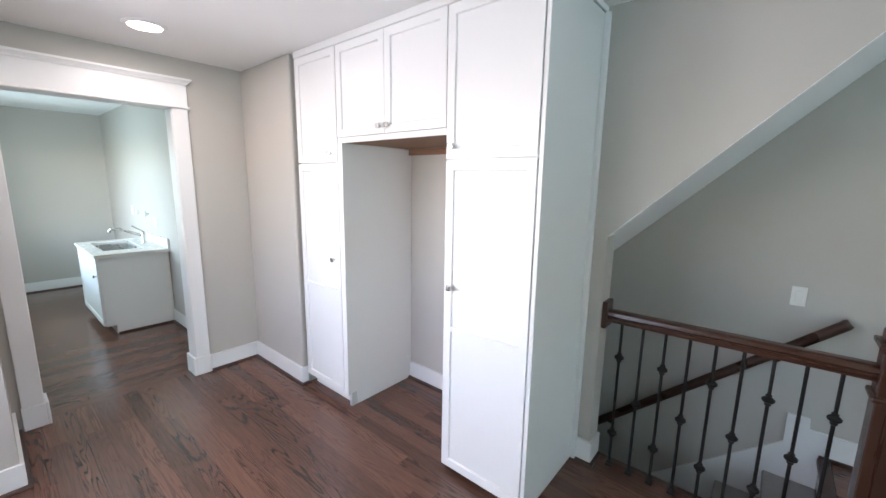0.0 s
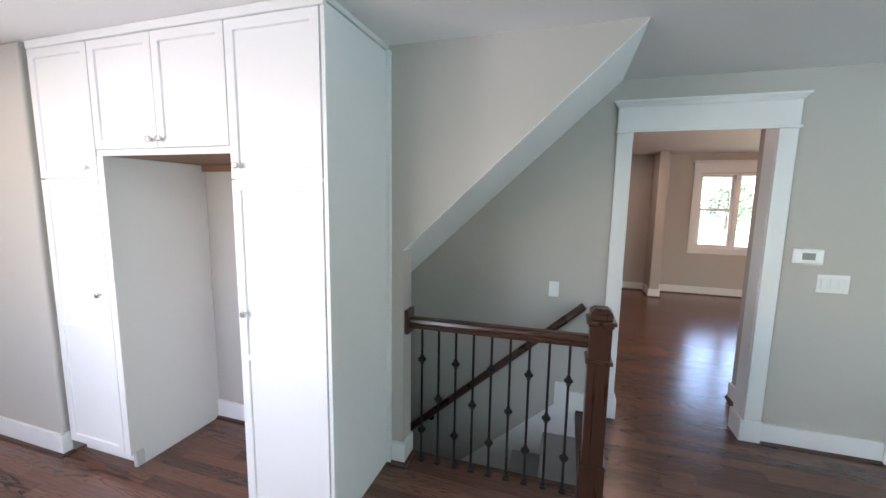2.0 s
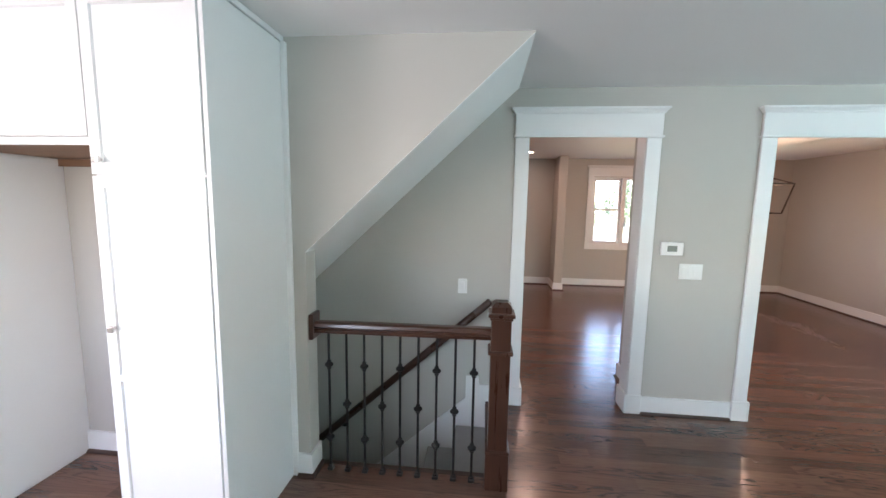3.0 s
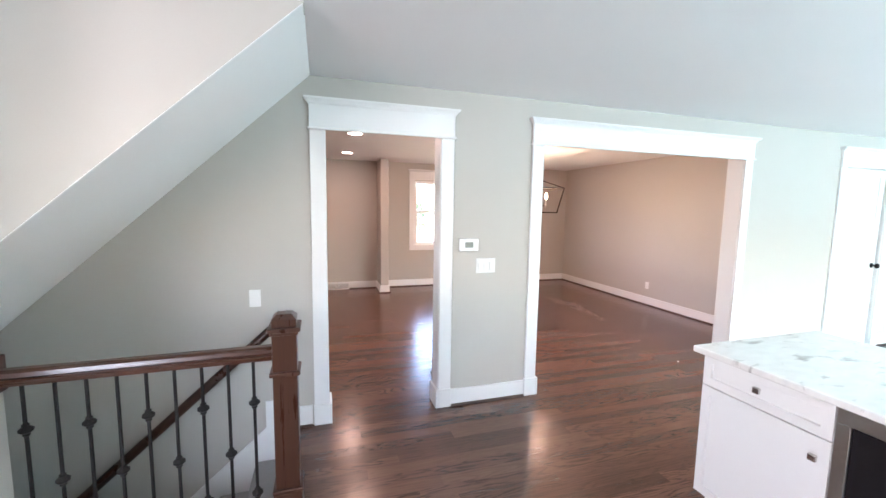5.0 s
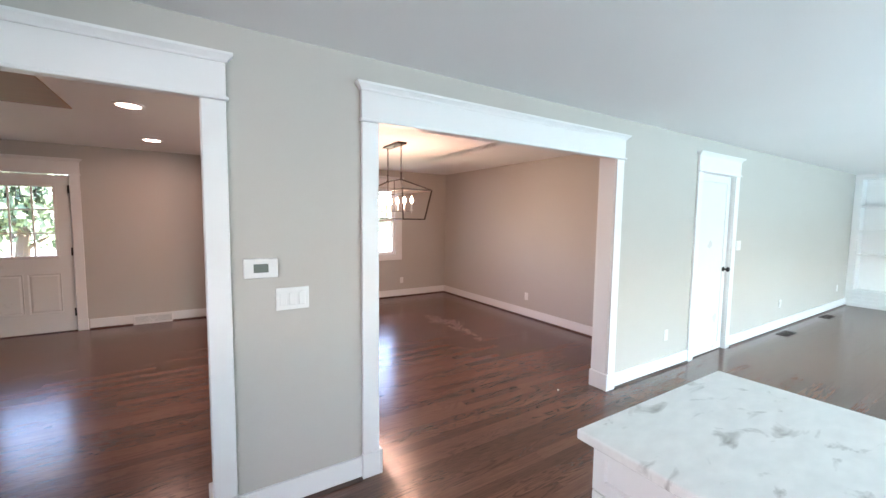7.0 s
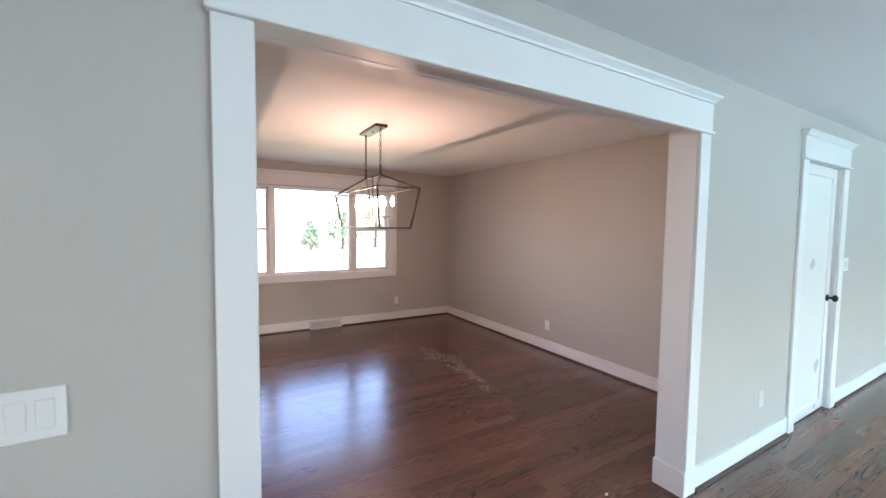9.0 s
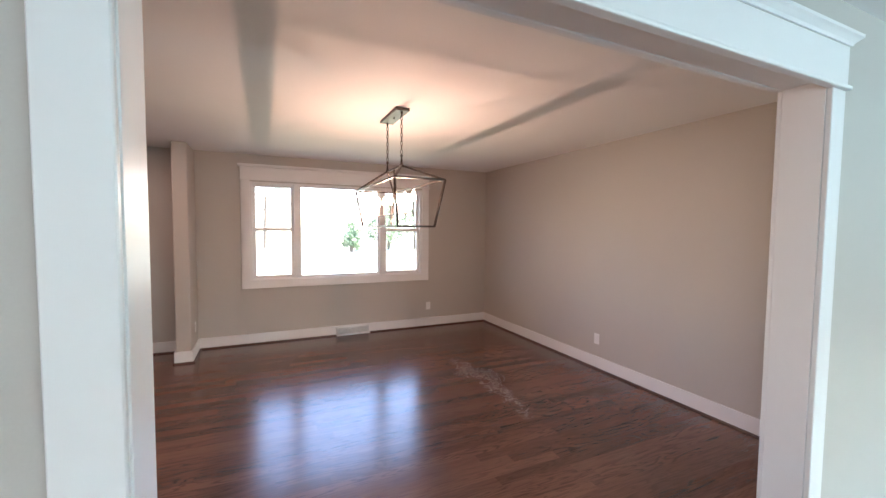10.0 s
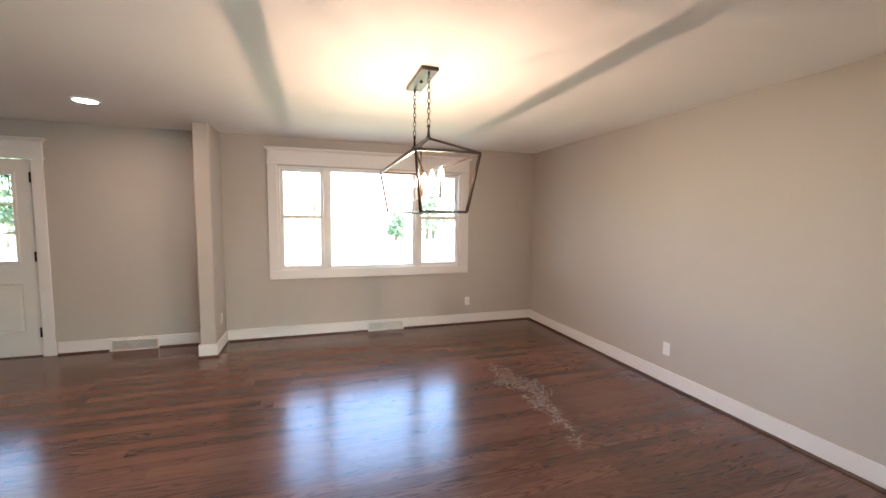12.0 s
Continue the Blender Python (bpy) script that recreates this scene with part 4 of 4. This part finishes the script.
def front_window():
    root = thing("window_1", "white triple window with fixed centre pane", "window", kind="structure")
    y = YN
    cx0, cx1 = 3.203, 5.705
    part("casing_leg", bx(cx0, cx0 + 0.105, y - 0.02, y - 0.0005, 0.815, 2.062, bevel=0.003), TRIM, root)
    part("casing_leg", bx(cx1 - 0.105, cx1, y - 0.02, y - 0.0005, 0.815, 2.062, bevel=0.003), TRIM, root)
    part("bottom_casing", bx(cx0, cx1, y - 0.02, y - 0.0005, 0.71, 0.8147, bevel=0.003), TRIM, root)
    part("bead", bx(cx0 - 0.012, cx1 + 0.012, y - 0.034, y - 0.0005, 2.0625, 2.078, bevel=0.005, seg=2), TRIM, root)
    part("header", bx(cx0 - 0.002, cx1 + 0.002, y - 0.024, y - 0.0005, 2.0785, 2.225, bevel=0.002), TRIM, root)
    part("crown", bx(cx0 - 0.03, cx1 + 0.03, y - 0.052, y - 0.0005, 2.2255, 2.262, bevel=0.012, seg=2), TRIM, root)
    fr = bmesh.new()
    box(fr, WX0, WX0 + 0.03, y, y + 0.12, WZ0, WZ1)
    box(fr, WX1 - 0.03, WX1, y, y + 0.12, WZ0, WZ1)
    box(fr, WX0 + 0.0305, WX1 - 0.0305, y, y + 0.12, WZ0, WZ0 + 0.025)
    box(fr, WX0 + 0.0305, WX1 - 0.0305, y, y + 0.12, WZ1 - 0.02, WZ1)
    part("window_frame", fr, TRIM, root)
    for x in (3.855, 4.995):
        part("mullion", bx(x - 0.032, x + 0.032, y + 0.012, y + 0.12, WZ0 + 0.0255, WZ1 - 0.0205, bevel=0.003), TRIM, root)
    a, b = WZ0 + 0.026, WZ1 - 0.021
    mid = 1.455
    for x0, x1 in ((WX0 + 0.031, 3.822), (5.028, WX1 - 0.031)):
        sash(x0, x1, mid - 0.018, b, y + 0.075, root, name="upper_sash")
        sash(x0, x1, a, mid + 0.018, y + 0.036, root, name="lower_sash")
    sash(3.888, 4.962, a, b, y + 0.05, root, 0.022, "fixed_sash")


front_window()


# ---- doors ----
def front_door():
    x0, x1 = FD
    root = thing("front_door", "white panelled front door with nine glass lites", "door")
    y, t = YN + 0.006, 0.045
    gx0, gx1, gz0, gz1 = x0 + 0.15, x1 - 0.15, 0.975, 1.85
    bm = bmesh.new()
    box(bm, x0 + 0.004, gx0, y, y + t, 0.012, ZFD - 0.004)
    box(bm, gx1, x1 - 0.004, y, y + t, 0.012, ZFD - 0.004)
    box(bm, gx0, gx1, y, y + t, gz1, ZFD - 0.004)
    box(bm, gx0, gx1, y, y + t, 0.012, gz0)
    part("slab", bm, DOORP, root)
    w = (gx1 - gx0)
    for i in range(2):
        a = x0 + 0.13 + i * 0.345
        bm = bx(a, a + 0.305, y - 0.012, y - 0.0003, 0.26, 0.76)
        f = min(bm.faces, key=lambda q: q.calc_center_median().y)
        bmesh.ops.inset_region(bm, faces=[f], thickness=0.022, depth=-0.010)
        bmesh.ops.inset_region(bm, faces=[f], thickness=0.03, depth=0.007)
        part("raised_panel", bm, DOORP, root)
    fr = bmesh.new()
    for a, b, c, d in ((gx0 - 0.02, gx1 + 0.02, gz0 - 0.02, gz0 + 0.012), (gx0 - 0.02, gx1 + 0.02, gz1 - 0.012, gz1 + 0.02)):
        box(fr, a, b, y - 0.010, y - 0.0003, c, d, bevel=0.004)
    for a, b in ((gx0 - 0.02, gx0 + 0.012), (gx1 - 0.012, gx1 + 0.02)):
        box(fr, a, b, y - 0.010, y - 0.0003, gz0 + 0.0125, gz1 - 0.0125, bevel=0.004)
    part("glazing_frame", fr, DOORP, root)
    g = part("pane", bx(gx0 - 0.001, gx1 + 0.001, y + 0.020, y + 0.024, gz0 - 0.001, gz1 + 0.001), GLASS, root, "clear glass lites")
    g.visible_shadow = False
    for i in (1, 2):
        x = gx0 + w * i / 3
        part("muntin", bx(x - 0.009, x + 0.009, y + 0.004, y + 0.019, gz0 + 0.0003, gz1 - 0.0003, bevel=0.003), DOORP, root)
        z = gz0 + (gz1 - gz0) * i / 3
        part("muntin", bx(gx0 + 0.0003, gx1 - 0.0003, y + 0.006, y + 0.017, z - 0.009, z + 0.009, bevel=0.003), DOORP, root)
    for z in (0.25, 1.03, 1.82):
        bm = rod(bmesh.new(), (x1 - 0.013, y - 0.0085, z - 0.05), (x1 - 0.013, y - 0.0085, z + 0.05), 0.0085, 10)
        part("hinge", bm, IRON, root, "black door hinge")
    part("threshold", bx(x0 + 0.001, x1 - 0.001, YN - 0.01, YN + 0.155, 0.0005, 0.011, bevel=0.003), SHOE, root, "dark wooden threshold")
    cased_opening("door_5", x1 - x0, pose(x0, YN, 0), ZFD, depth=0.16, back=False)


def closet_door():
    x0, x1 = D3
    root = thing("closet_door", "white closet door slightly ajar with black knob", "door", pose(x0 + 0.004, YM0 + 0.014, 0, 0, 0, 0.8))
    w = x1 - x0 - 0.022
    bm = shaker(0, w, 0.012, ZO - 0.006, 0.0, t=0.036, rail=0.11)
    part("slab", bm, DOORP, root)
    k = bmesh.new()
    rod(k, (w - 0.06, 0, 0.96), (w - 0.06, -0.008, 0.96), 0.028, 16)
    rod(k, (w - 0.06, -0.0082, 0.96), (w - 0.06, -0.04, 0.96), 0.010, 12)
    bmesh.ops.create_icosphere(k, subdivisions=3, radius=0.029, matrix=Matrix.Translation((w - 0.06, -0.052, 0.96)) @ Matrix.Diagonal((1, 0.7, 1, 1)))
    part("knob", k, IRON, root, "black round door knob", True)
    # dark closet behind
    structure("closet_back", bx(x0 - 0.10, x1 + 0.10, YM1 + 0.25, YM1 + 0.30, -0.02, ZC), WALL, "plain closet wall", "wall")


front_door()
closet_door()


# ---- chandelier ----
def chandelier():
    cx, cy = 4.41, 5.397
    root = thing("lantern_chandelier", "bronze linear lantern chandelier with lit candle bulbs", "chandelier", pose(cx, cy, 0))
    part("canopy", bx(-0.055, 0.055, -0.215, 0.215, ZC - 0.024, ZC - 0.0005, bevel=0.003), BRONZE, root)
    b = bmesh.new()
    bmesh.ops.create_icosphere(b, subdivisions=2, radius=0.009, matrix=Matrix.Translation((0, 0, ZC - 0.028)))
    part("canopy_screw", b, BRONZE, root, smooth=True)
    zr, zu, zl = 1.957, 1.818, 1.500
    U = (0.179, 0.582)
    L = (0.133, 0.510)
    w = 0.013
    up = [(sx * U[0], sy * U[1], zu) for sx, sy in ((-1, -1), (1, -1), (1, 1), (-1, 1))]
    lo = [(sx * L[0], sy * L[1], zl) for sx, sy in ((-1, -1), (1, -1), (1, 1), (-1, 1))]
    for i in range(4):
        j = (i + 1) % 4
        part("top_bar", bar(bmesh.new(), up[i], up[j], w), BRONZE, root)
        part("bottom_bar", bar(bmesh.new(), lo[i], lo[j], w), BRONZE, root)
        part("side_bar", bar(bmesh.new(), up[i], lo[i], w), BRONZE, root)
    for sy in (-1, 1):
        p = (0, sy * 0.185, zr)
        for sx in (-1, 1):
            part("roof_bar", bar(bmesh.new(), (sx * U[0], sy * U[1], zu), p, w), BRONZE, root)
        part("finial", lathe(bmesh.new(), [(0.012, -0.012), (0.018, 0.0), (0.010, 0.012), (0.006, 0.06), (0.012, 0.075), (0.004, 0.085)], (0, sy * 0.185, zr), 12), BRONZE, root, smooth=True)
        # chain
        z, k = zr + 0.085, 0
        while z < ZC - 0.045:
            bm = bmesh.new()
            n = 14
            rings = []
            for i in range(n):
                a = 2 * math.pi * i / n
                c = Vector((0.0085 * math.cos(a), 0, 0.019 * math.sin(a)))
                o = Vector((math.cos(a), 0, math.sin(a)))
                ring = []
                for q in range(5):
                    t = 2 * math.pi * q / 5
                    v = c + o * 0.0027 * math.cos(t) + Vector((0, 1, 0)) * 0.0027 * math.sin(t)
                    if k % 2:
                        v = Vector((v.y, v.x, v.z))
                    ring.append(bm.verts.new(v + Vector((0, sy * 0.185, z + 0.017))))
                rings.append(ring)
            for i in range(n):
                for q in range(5):
                    bm.faces.new((rings[i][q], rings[(i + 1) % n][q], rings[(i + 1) % n][(q + 1) % 5], rings[i][(q + 1) % 5]))
            bmesh.ops.recalc_face_normals(bm, faces=bm.faces[:])
            part("chain_link", bm, BRONZE, root, smooth=True)
            z += 0.031
            k += 1
        part("chain_loop", rod(bmesh.new(), (0, sy * 0.185, ZC - 0.045), (0, sy * 0.185, ZC - 0.0245), 0.008, 10), BRONZE, root)
    part("ridge_bar", bar(bmesh.new(), (0, -0.185, zr), (0, 0.185, zr), w * 0.9), BRONZE, root)
    part("stem", rod(bmesh.new(), (0, 0, 1.592), (0, 0, zr - 0.006), 0.005, 10), BRONZE, root)
    part("candle_bar", bar(bmesh.new(), (0, -0.455, 1.590), (0, 0.455, 1.590), 0.006), BRONZE, root)
    for i in range(6):
        y = -0.45 + 0.18 * i
        c = part("candle_sleeve", lathe(bmesh.new(), [(0.004, -0.03), (0.005, -0.005), (0.017, 0.0), (0.019, 0.005), (0.0085, 0.009), (0.008, 0.080), (0.005, 0.083)], (0, y, 1.595), 12), PLATE, root, "white candle sleeve")
        part("bulb", lathe(bmesh.new(), [(0.006, 0.0), (0.014, 0.014), (0.0165, 0.028), (0.012, 0.050), (0.004, 0.068), (0.001, 0.076)], (0, y, 1.6785), 12), BULB, c, "glowing flame-shaped bulb", True)


chandelier()


# ---- laundry ----
def laundry():
    x0, x1, y0, y1, z = -4.90, -3.80, 0.79, YL - 0.001, 0.812
    top = thing("laundry_countertop", "cream quartz countertop with low backsplash", "countertop")
    sx0, sx1, sy0, sy1 = x0 + 0.14, x1 - 0.26, y0 + 0.11, y1 - 0.17
    bm = bmesh.new()
    box(bm, x0, sx0, y0, y1 - 0.02, z - 0.03, z)
    box(bm, sx1, x1, y0, y1 - 0.02, z - 0.03, z)
    box(bm, sx0, sx1, y0, sy0, z - 0.03, z)
    box(bm, sx0, sx1, sy1, y1 - 0.02, z - 0.03, z)
    part("slab", bm, QUARTZ, top)
    part("backsplash", bx(x0, x1, y1 - 0.0195, y1 - 0.0005, z - 0.03, z + 0.10, bevel=0.003), QUARTZ, top)
    sink = thing("undermount_sink", "stainless steel undermount sink basin", "sink")
    bm = bx(sx0 - 0.002, sx1 + 0.002, sy0 - 0.002, sy1 + 0.002, z - 0.20, z - 0.031)
    f = max(bm.faces, key=lambda q: q.calc_center_median().z)
    bmesh.ops.inset_region(bm, faces=[f], thickness=0.012, depth=0)
    bmesh.ops.inset_region(bm, faces=[f], thickness=0.02, depth=-0.15)
    part("basin", bm, STEEL, sink)
    fa = thing("faucet", "chrome single-lever pull-out faucet", "faucet", pose((sx0 + sx1) / 2 + 0.06, sy1 + 0.075, z))
    part("base", lathe(bmesh.new(), [(0.028, 0.0005), (0.028, 0.02), (0.022, 0.03), (0.022, 0.11), (0.018, 0.13), (0.008, 0.14)], (0, 0, 0), 16), CHROME, fa, smooth=True)
    bm = rod(bmesh.new(), (0, -0.01, 0.09), (0, -0.20, 0.175), 0.015, 14)
    rod(bm, (0, -0.195, 0.173), (0, -0.29, 0.182), 0.018, 14)
    rod(bm, (0, -0.280, 0.182), (0, -0.298, 0.150), 0.016, 14)
    part("spout", bm, CHROME, fa, smooth=True)
    part("lever", rod(bmesh.new(), (0, 0.0, 0.135), (0, -0.095, 0.205), 0.008, 10), CHROME, fa)
    cab = thing("laundry_cabinet", "white base cabinet under the laundry sink", "cabinet")
    cx0, cx1, cy0 = x0 + 0.02, x1 - 0.06, y0 + 0.035
    for nm, a, b, c, d, e, g in (("side_panel", cx0, cx0 + 0.018, cy0, y1 - 0.003, 0.09, z - 0.031), ("side_panel", cx1 - 0.018, cx1, cy0, y1 - 0.003, 0.09, z - 0.031), ("bottom_panel", cx0 + 0.0185, cx1 - 0.0185, cy0, y1 - 0.003, 0.09, 0.11),
                             ("toe_kick", cx0, cx1, cy0 + 0.075, y1 - 0.003, 0.001, 0.0895)):
        part(nm, bx(a, b, c, d, e, g), CAB, cab)
    d = part("door", shaker(cx0 + 0.003, cx1 - 0.003, 0.10, 0.66, cy0 - 0.021), CAB, cab)
    knob(cx1 - 0.035, cy0 - 0.021, 0.60, d)
    part("false_drawer", shaker(cx0 + 0.003, cx1 - 0.003, 0.666, z - 0.036, cy0 - 0.021, rail=0.045), CAB, cab)
    part("shoe_moulding", bx(cx1 + 0.0005, cx1 + 0.016, cy0 + 0.08, y1 - 0.02, 0.0005, 0.018, bevel=0.004), SHOE, cab, "dark stained shoe moulding")
    plate(pose(-3.50, YL, 1.075), 1, "outlet", "white outlet on the laundry wall", "wall_outlet")
    plate(pose(-4.21, YL, 1.045), 1, "outlet", "white outlet above the laundry sink", "wall_outlet")
    plate(pose(-5.165, YL, 1.13), 1, "outlet", "white outlet on the laundry wall", "wall_outlet")
    for x in (-4.46, -4.82):
        v = thing("washer_valve", "grey metal washing machine valve on the laundry wall", "valve", pose(x, YL, 1.13))
        bm = rod(bmesh.new(), (0, -0.0005, 0), (0, -0.04, 0), 0.011, 12)
        rod(bm, (0, -0.036, -0.03), (0, -0.036, 0.035), 0.010, 12)
        part("body", bm, GALV, v)


laundry()


# ---- built-in shelves at the far end of the long room ----
def bookcase():
    root = thing("built_in_bookcase", "white built-in bookcase with three empty shelves", "bookcase")
    x = XFAR
    y0, y1 = 0.9, YM0 - 0.001
    part("back_panel", bx(x - 0.012, x - 0.001, y0, y1, 0.30, ZC - 0.001), CAB, root)
    for a, b in ((y1 - 0.10, y1), (y0, y0 + 0.10)):
        part("stile", bx(x - 0.30, x - 0.0125, a, b, 0.30, ZC - 0.001, bevel=0.003), CAB, root)
    for z in (0.93, 1.36, 1.80):
        part("shelf", bx(x - 0.28, x - 0.0125, y0 + 0.1005, y1 - 0.1005, z, z + 0.03, bevel=0.003), CAB, root)
    part("head_rail", bx(x - 0.30, x - 0.0125, y0 + 0.1005, y1 - 0.1005, ZC - 0.09, ZC - 0.001), CAB, root)
    h = thing("brick_ledge", "white painted brick ledge under the bookcase", "ledge", kind="structure")
    part("core", bx(x - 0.305, x - 0.001, y0, y1, 0.001, 0.298), BRICKW, h)
    me = finish("brick", bx(-0.012, 0, -0.097, 0.097, -0.028, 0.028, bevel=0.004), BRICKW)
    for r in range(4):
        for i in range(11):
            yy = y1 - 0.11 - i * 0.206 - (0.1 if r % 2 else 0)
            if yy < y0 + 0.1:
                continue
            o = new("brick", me)
            o.parent = h
            o.matrix_basis = pose(x - 0.3055, yy, 0.045 + r * 0.066)


bookcase()


# ---- outdoors ----
def tree(x, y, h, seed, label, low=0.32):
    rng = random.Random(seed)
    root = thing("tree", label, "tree", pose(x, y, -0.4))
    bm = bmesh.new()
    rod(bm, (0, 0, 0), (0.1, 0.05, h * 0.5), 0.16, 9, 0.10)
    tips = []
    for i in range(9):
        a = i * 2.4
        z = h * (low + 0.05 * i)
        r = h * rng.uniform(0.16, 0.30) * (1 - 0.06 * i)
        e = Vector((math.cos(a) * r, math.sin(a) * r, z + h * 0.14))
        rod(bm, (0.06, 0.03, z), e, 0.05, 6, 0.015)
        tips.append(e)
    part("trunk", bm, BARK, root)
    bm = bmesh.new()
    for e in tips + [Vector((0, 0, h * 0.85)), Vector((0.3, -0.2, h * 0.7))]:
        for k in range(210):
            v = Vector((rng.gauss(0, 1), rng.gauss(0, 1), rng.gauss(0, 0.8)))
            p = e + v * h * 0.075
            s = rng.uniform(0.06, 0.14)
            q = Euler((rng.uniform(0, 6), rng.uniform(0, 6), rng.uniform(0, 6))).to_matrix()
            pts = [p + q @ Vector(c) * s for c in ((-1, 0, 0), (0, -0.5, 0.1), (1, 0, 0), (0, 0.5, 0.1))]
            bm.faces.new([bm.verts.new(c) for c in pts])
    part("crown", bm, LEAF, root)


def outdoors():
    structure("ground", bx(-400, 400, 7.99, 800, -0.9, -0.45), GRASS, "sunlit lawn in front of the house", "lawn")
    structure("road", bx(-200, 200, 22, 28, -0.449, -0.44), ROAD, "asphalt street beyond the lawn", "road")
    for i, (x, y, h) in enumerate(((-6.5, 19, 7), (-2.2, 32, 9), (3.5, 40, 9), (13.5, 36, 9), (-12, 30, 9), (-0.9, 13.2, 3.4), (-2.6, 14.5, 3.8))):
        tree(x, y, h, 11 + i, "leafy green garden tree beyond the front lawn")
    for i, (x, h) in enumerate(((9.6, 2.4), (12.4, 5.0), (15.6, 5.5), (18.5, 6.0))):
        tree(x, 33 + i, h, 31 + i, "low leafy green shrub beyond the street", 0.06)
    bm = bmesh.new()
    box(bm, -1.0, 2.2, 8.0, 9.5, -0.45, -0.06)
    structure("pavement", bm, TREADM, "concrete front porch", "porch")
    structure("ceiling_porch", bx(-0.6, 1.6, 7.99, 9.4, 2.42, 2.5), CEIL, "white boarded porch ceiling", "ceiling")
    lamp = thing("porch_lantern", "black square lantern hanging above the porch", "lantern", pose(0.38, 8.9, 0))
    part("stem", rod(bmesh.new(), (0, 0, 1.96), (0, 0, 2.4195), 0.006), IRON, lamp)
    part("roof", lathe(bmesh.new(), [(0.125, 1.905), (0.125, 1.915), (0.02, 1.96), (0.008, 1.965)], (0, 0, 0), 4), IRON, lamp)
    for sx in (-0.08, 0.08):
        for sy in (-0.08, 0.08):
            part("post", bar(bmesh.new(), (sx, sy, 1.75), (sx, sy, 1.905), 0.010), IRON, lamp)
        part("bottom_bar", bar(bmesh.new(), (sx, -0.085, 1.745), (sx, 0.085, 1.745), 0.010), IRON, lamp)
        part("bottom_bar", bar(bmesh.new(), (-0.0745, sx, 1.745), (0.0745, sx, 1.745), 0.010), IRON, lamp)


outdoors()


# ---- floor boards ----
def boards():
    root = tagged(bpy.data.objects["floor_base"], "dark stained oak strip floor", "floor")
    rng = random.Random(5)
    W = 0.083
    meshes = {}

    def plank_mesh(n):
        if n not in meshes:
            bm = bx(0, n, 0, W - 0.0004, -0.018, 0.0)
            meshes[n] = finish("board", bm, PLANK)
        return meshes[n]

    near, far = [], []
    for k in range(-60, 69):
        y = YF1 + k * W
        if y < YM0 + 0.07:
            x, xe = -6.42 + 48 * W, XFAR
            if YF1 - 0.001 <= y:
                x = 1.412
        else:
            x, xe = -1.5, XE
        if y + W > YN:
            continue
        first = True
        while x < xe - 0.02:
            n = rng.choice((0.6, 0.8, 1.0, 1.2, 1.5, 1.9, 2.3))
            if first:
                n = rng.choice((0.4, 0.6, 0.8, 1.0, 1.2, 1.5, 1.9))
            first = False
            n = min(n, round(xe - x, 3))
            c = x + n / 2
            (near if (-1.4 < c < 3.2 and 0.75 < y < 3.2) or (1.7 < c < 6.6 and 3.2 < y < 5.6) else far).append((x, y, n))
            x += n + 0.0003
    far += near[300:]
    for x, y, n in near[:300]:
        o = new("board", plank_mesh(n))
        o.parent = root
        o.matrix_basis = pose(x, y, 0)
    cross = []
    for k in range(48):
        x, y = -6.42 + k * W, -0.004
        while y < YL - 0.02:
            n = min(rng.choice((0.5, 0.7, 0.9, 1.1)), YL - y)
            cross.append((x, y, W - 0.0004, n - 0.0003))
            y += n
    rows = ((("boards", PLANKS), [(x, y, n, W - 0.0004) for x, y, n in far]), (("cross_boards", PLANKY), cross))
    for (name, material), pieces in rows:
        joined_boards(name, material, pieces, root)


def joined_boards(name, material, pieces, root):
    """Boards of place and size, in one mesh with recessed joints."""
    verts, faces = [], []
    for x, y, n, w in pieces:
        i = len(verts)
        x1, y1, e = x + n, y + w, 0.0001
        verts += [(x, y, -0.018), (x1, y, -0.018), (x1, y1, -0.018), (x, y1, -0.018), (x, y, -e), (x1, y, -e), (x1, y1, -e), (x, y1, -e),
                  (x + e, y + e, 0), (x1 - e, y + e, 0), (x1 - e, y1 - e, 0), (x + e, y1 - e, 0)]
        faces += [(i + 8, i + 9, i + 10, i + 11)]
        for a in range(4):
            b = (a + 1) % 4
            faces += [(i + a, i + b, i + 4 + b, i + 4 + a), (i + 4 + a, i + 4 + b, i + 8 + b, i + 8 + a)]
    me = bpy.data.meshes.new(name)
    me.from_pydata(verts, [], faces)
    me.materials.append(material)
    o = new(name, me)
    o.parent = root
    tagged(o, kind="stuff")


boards()
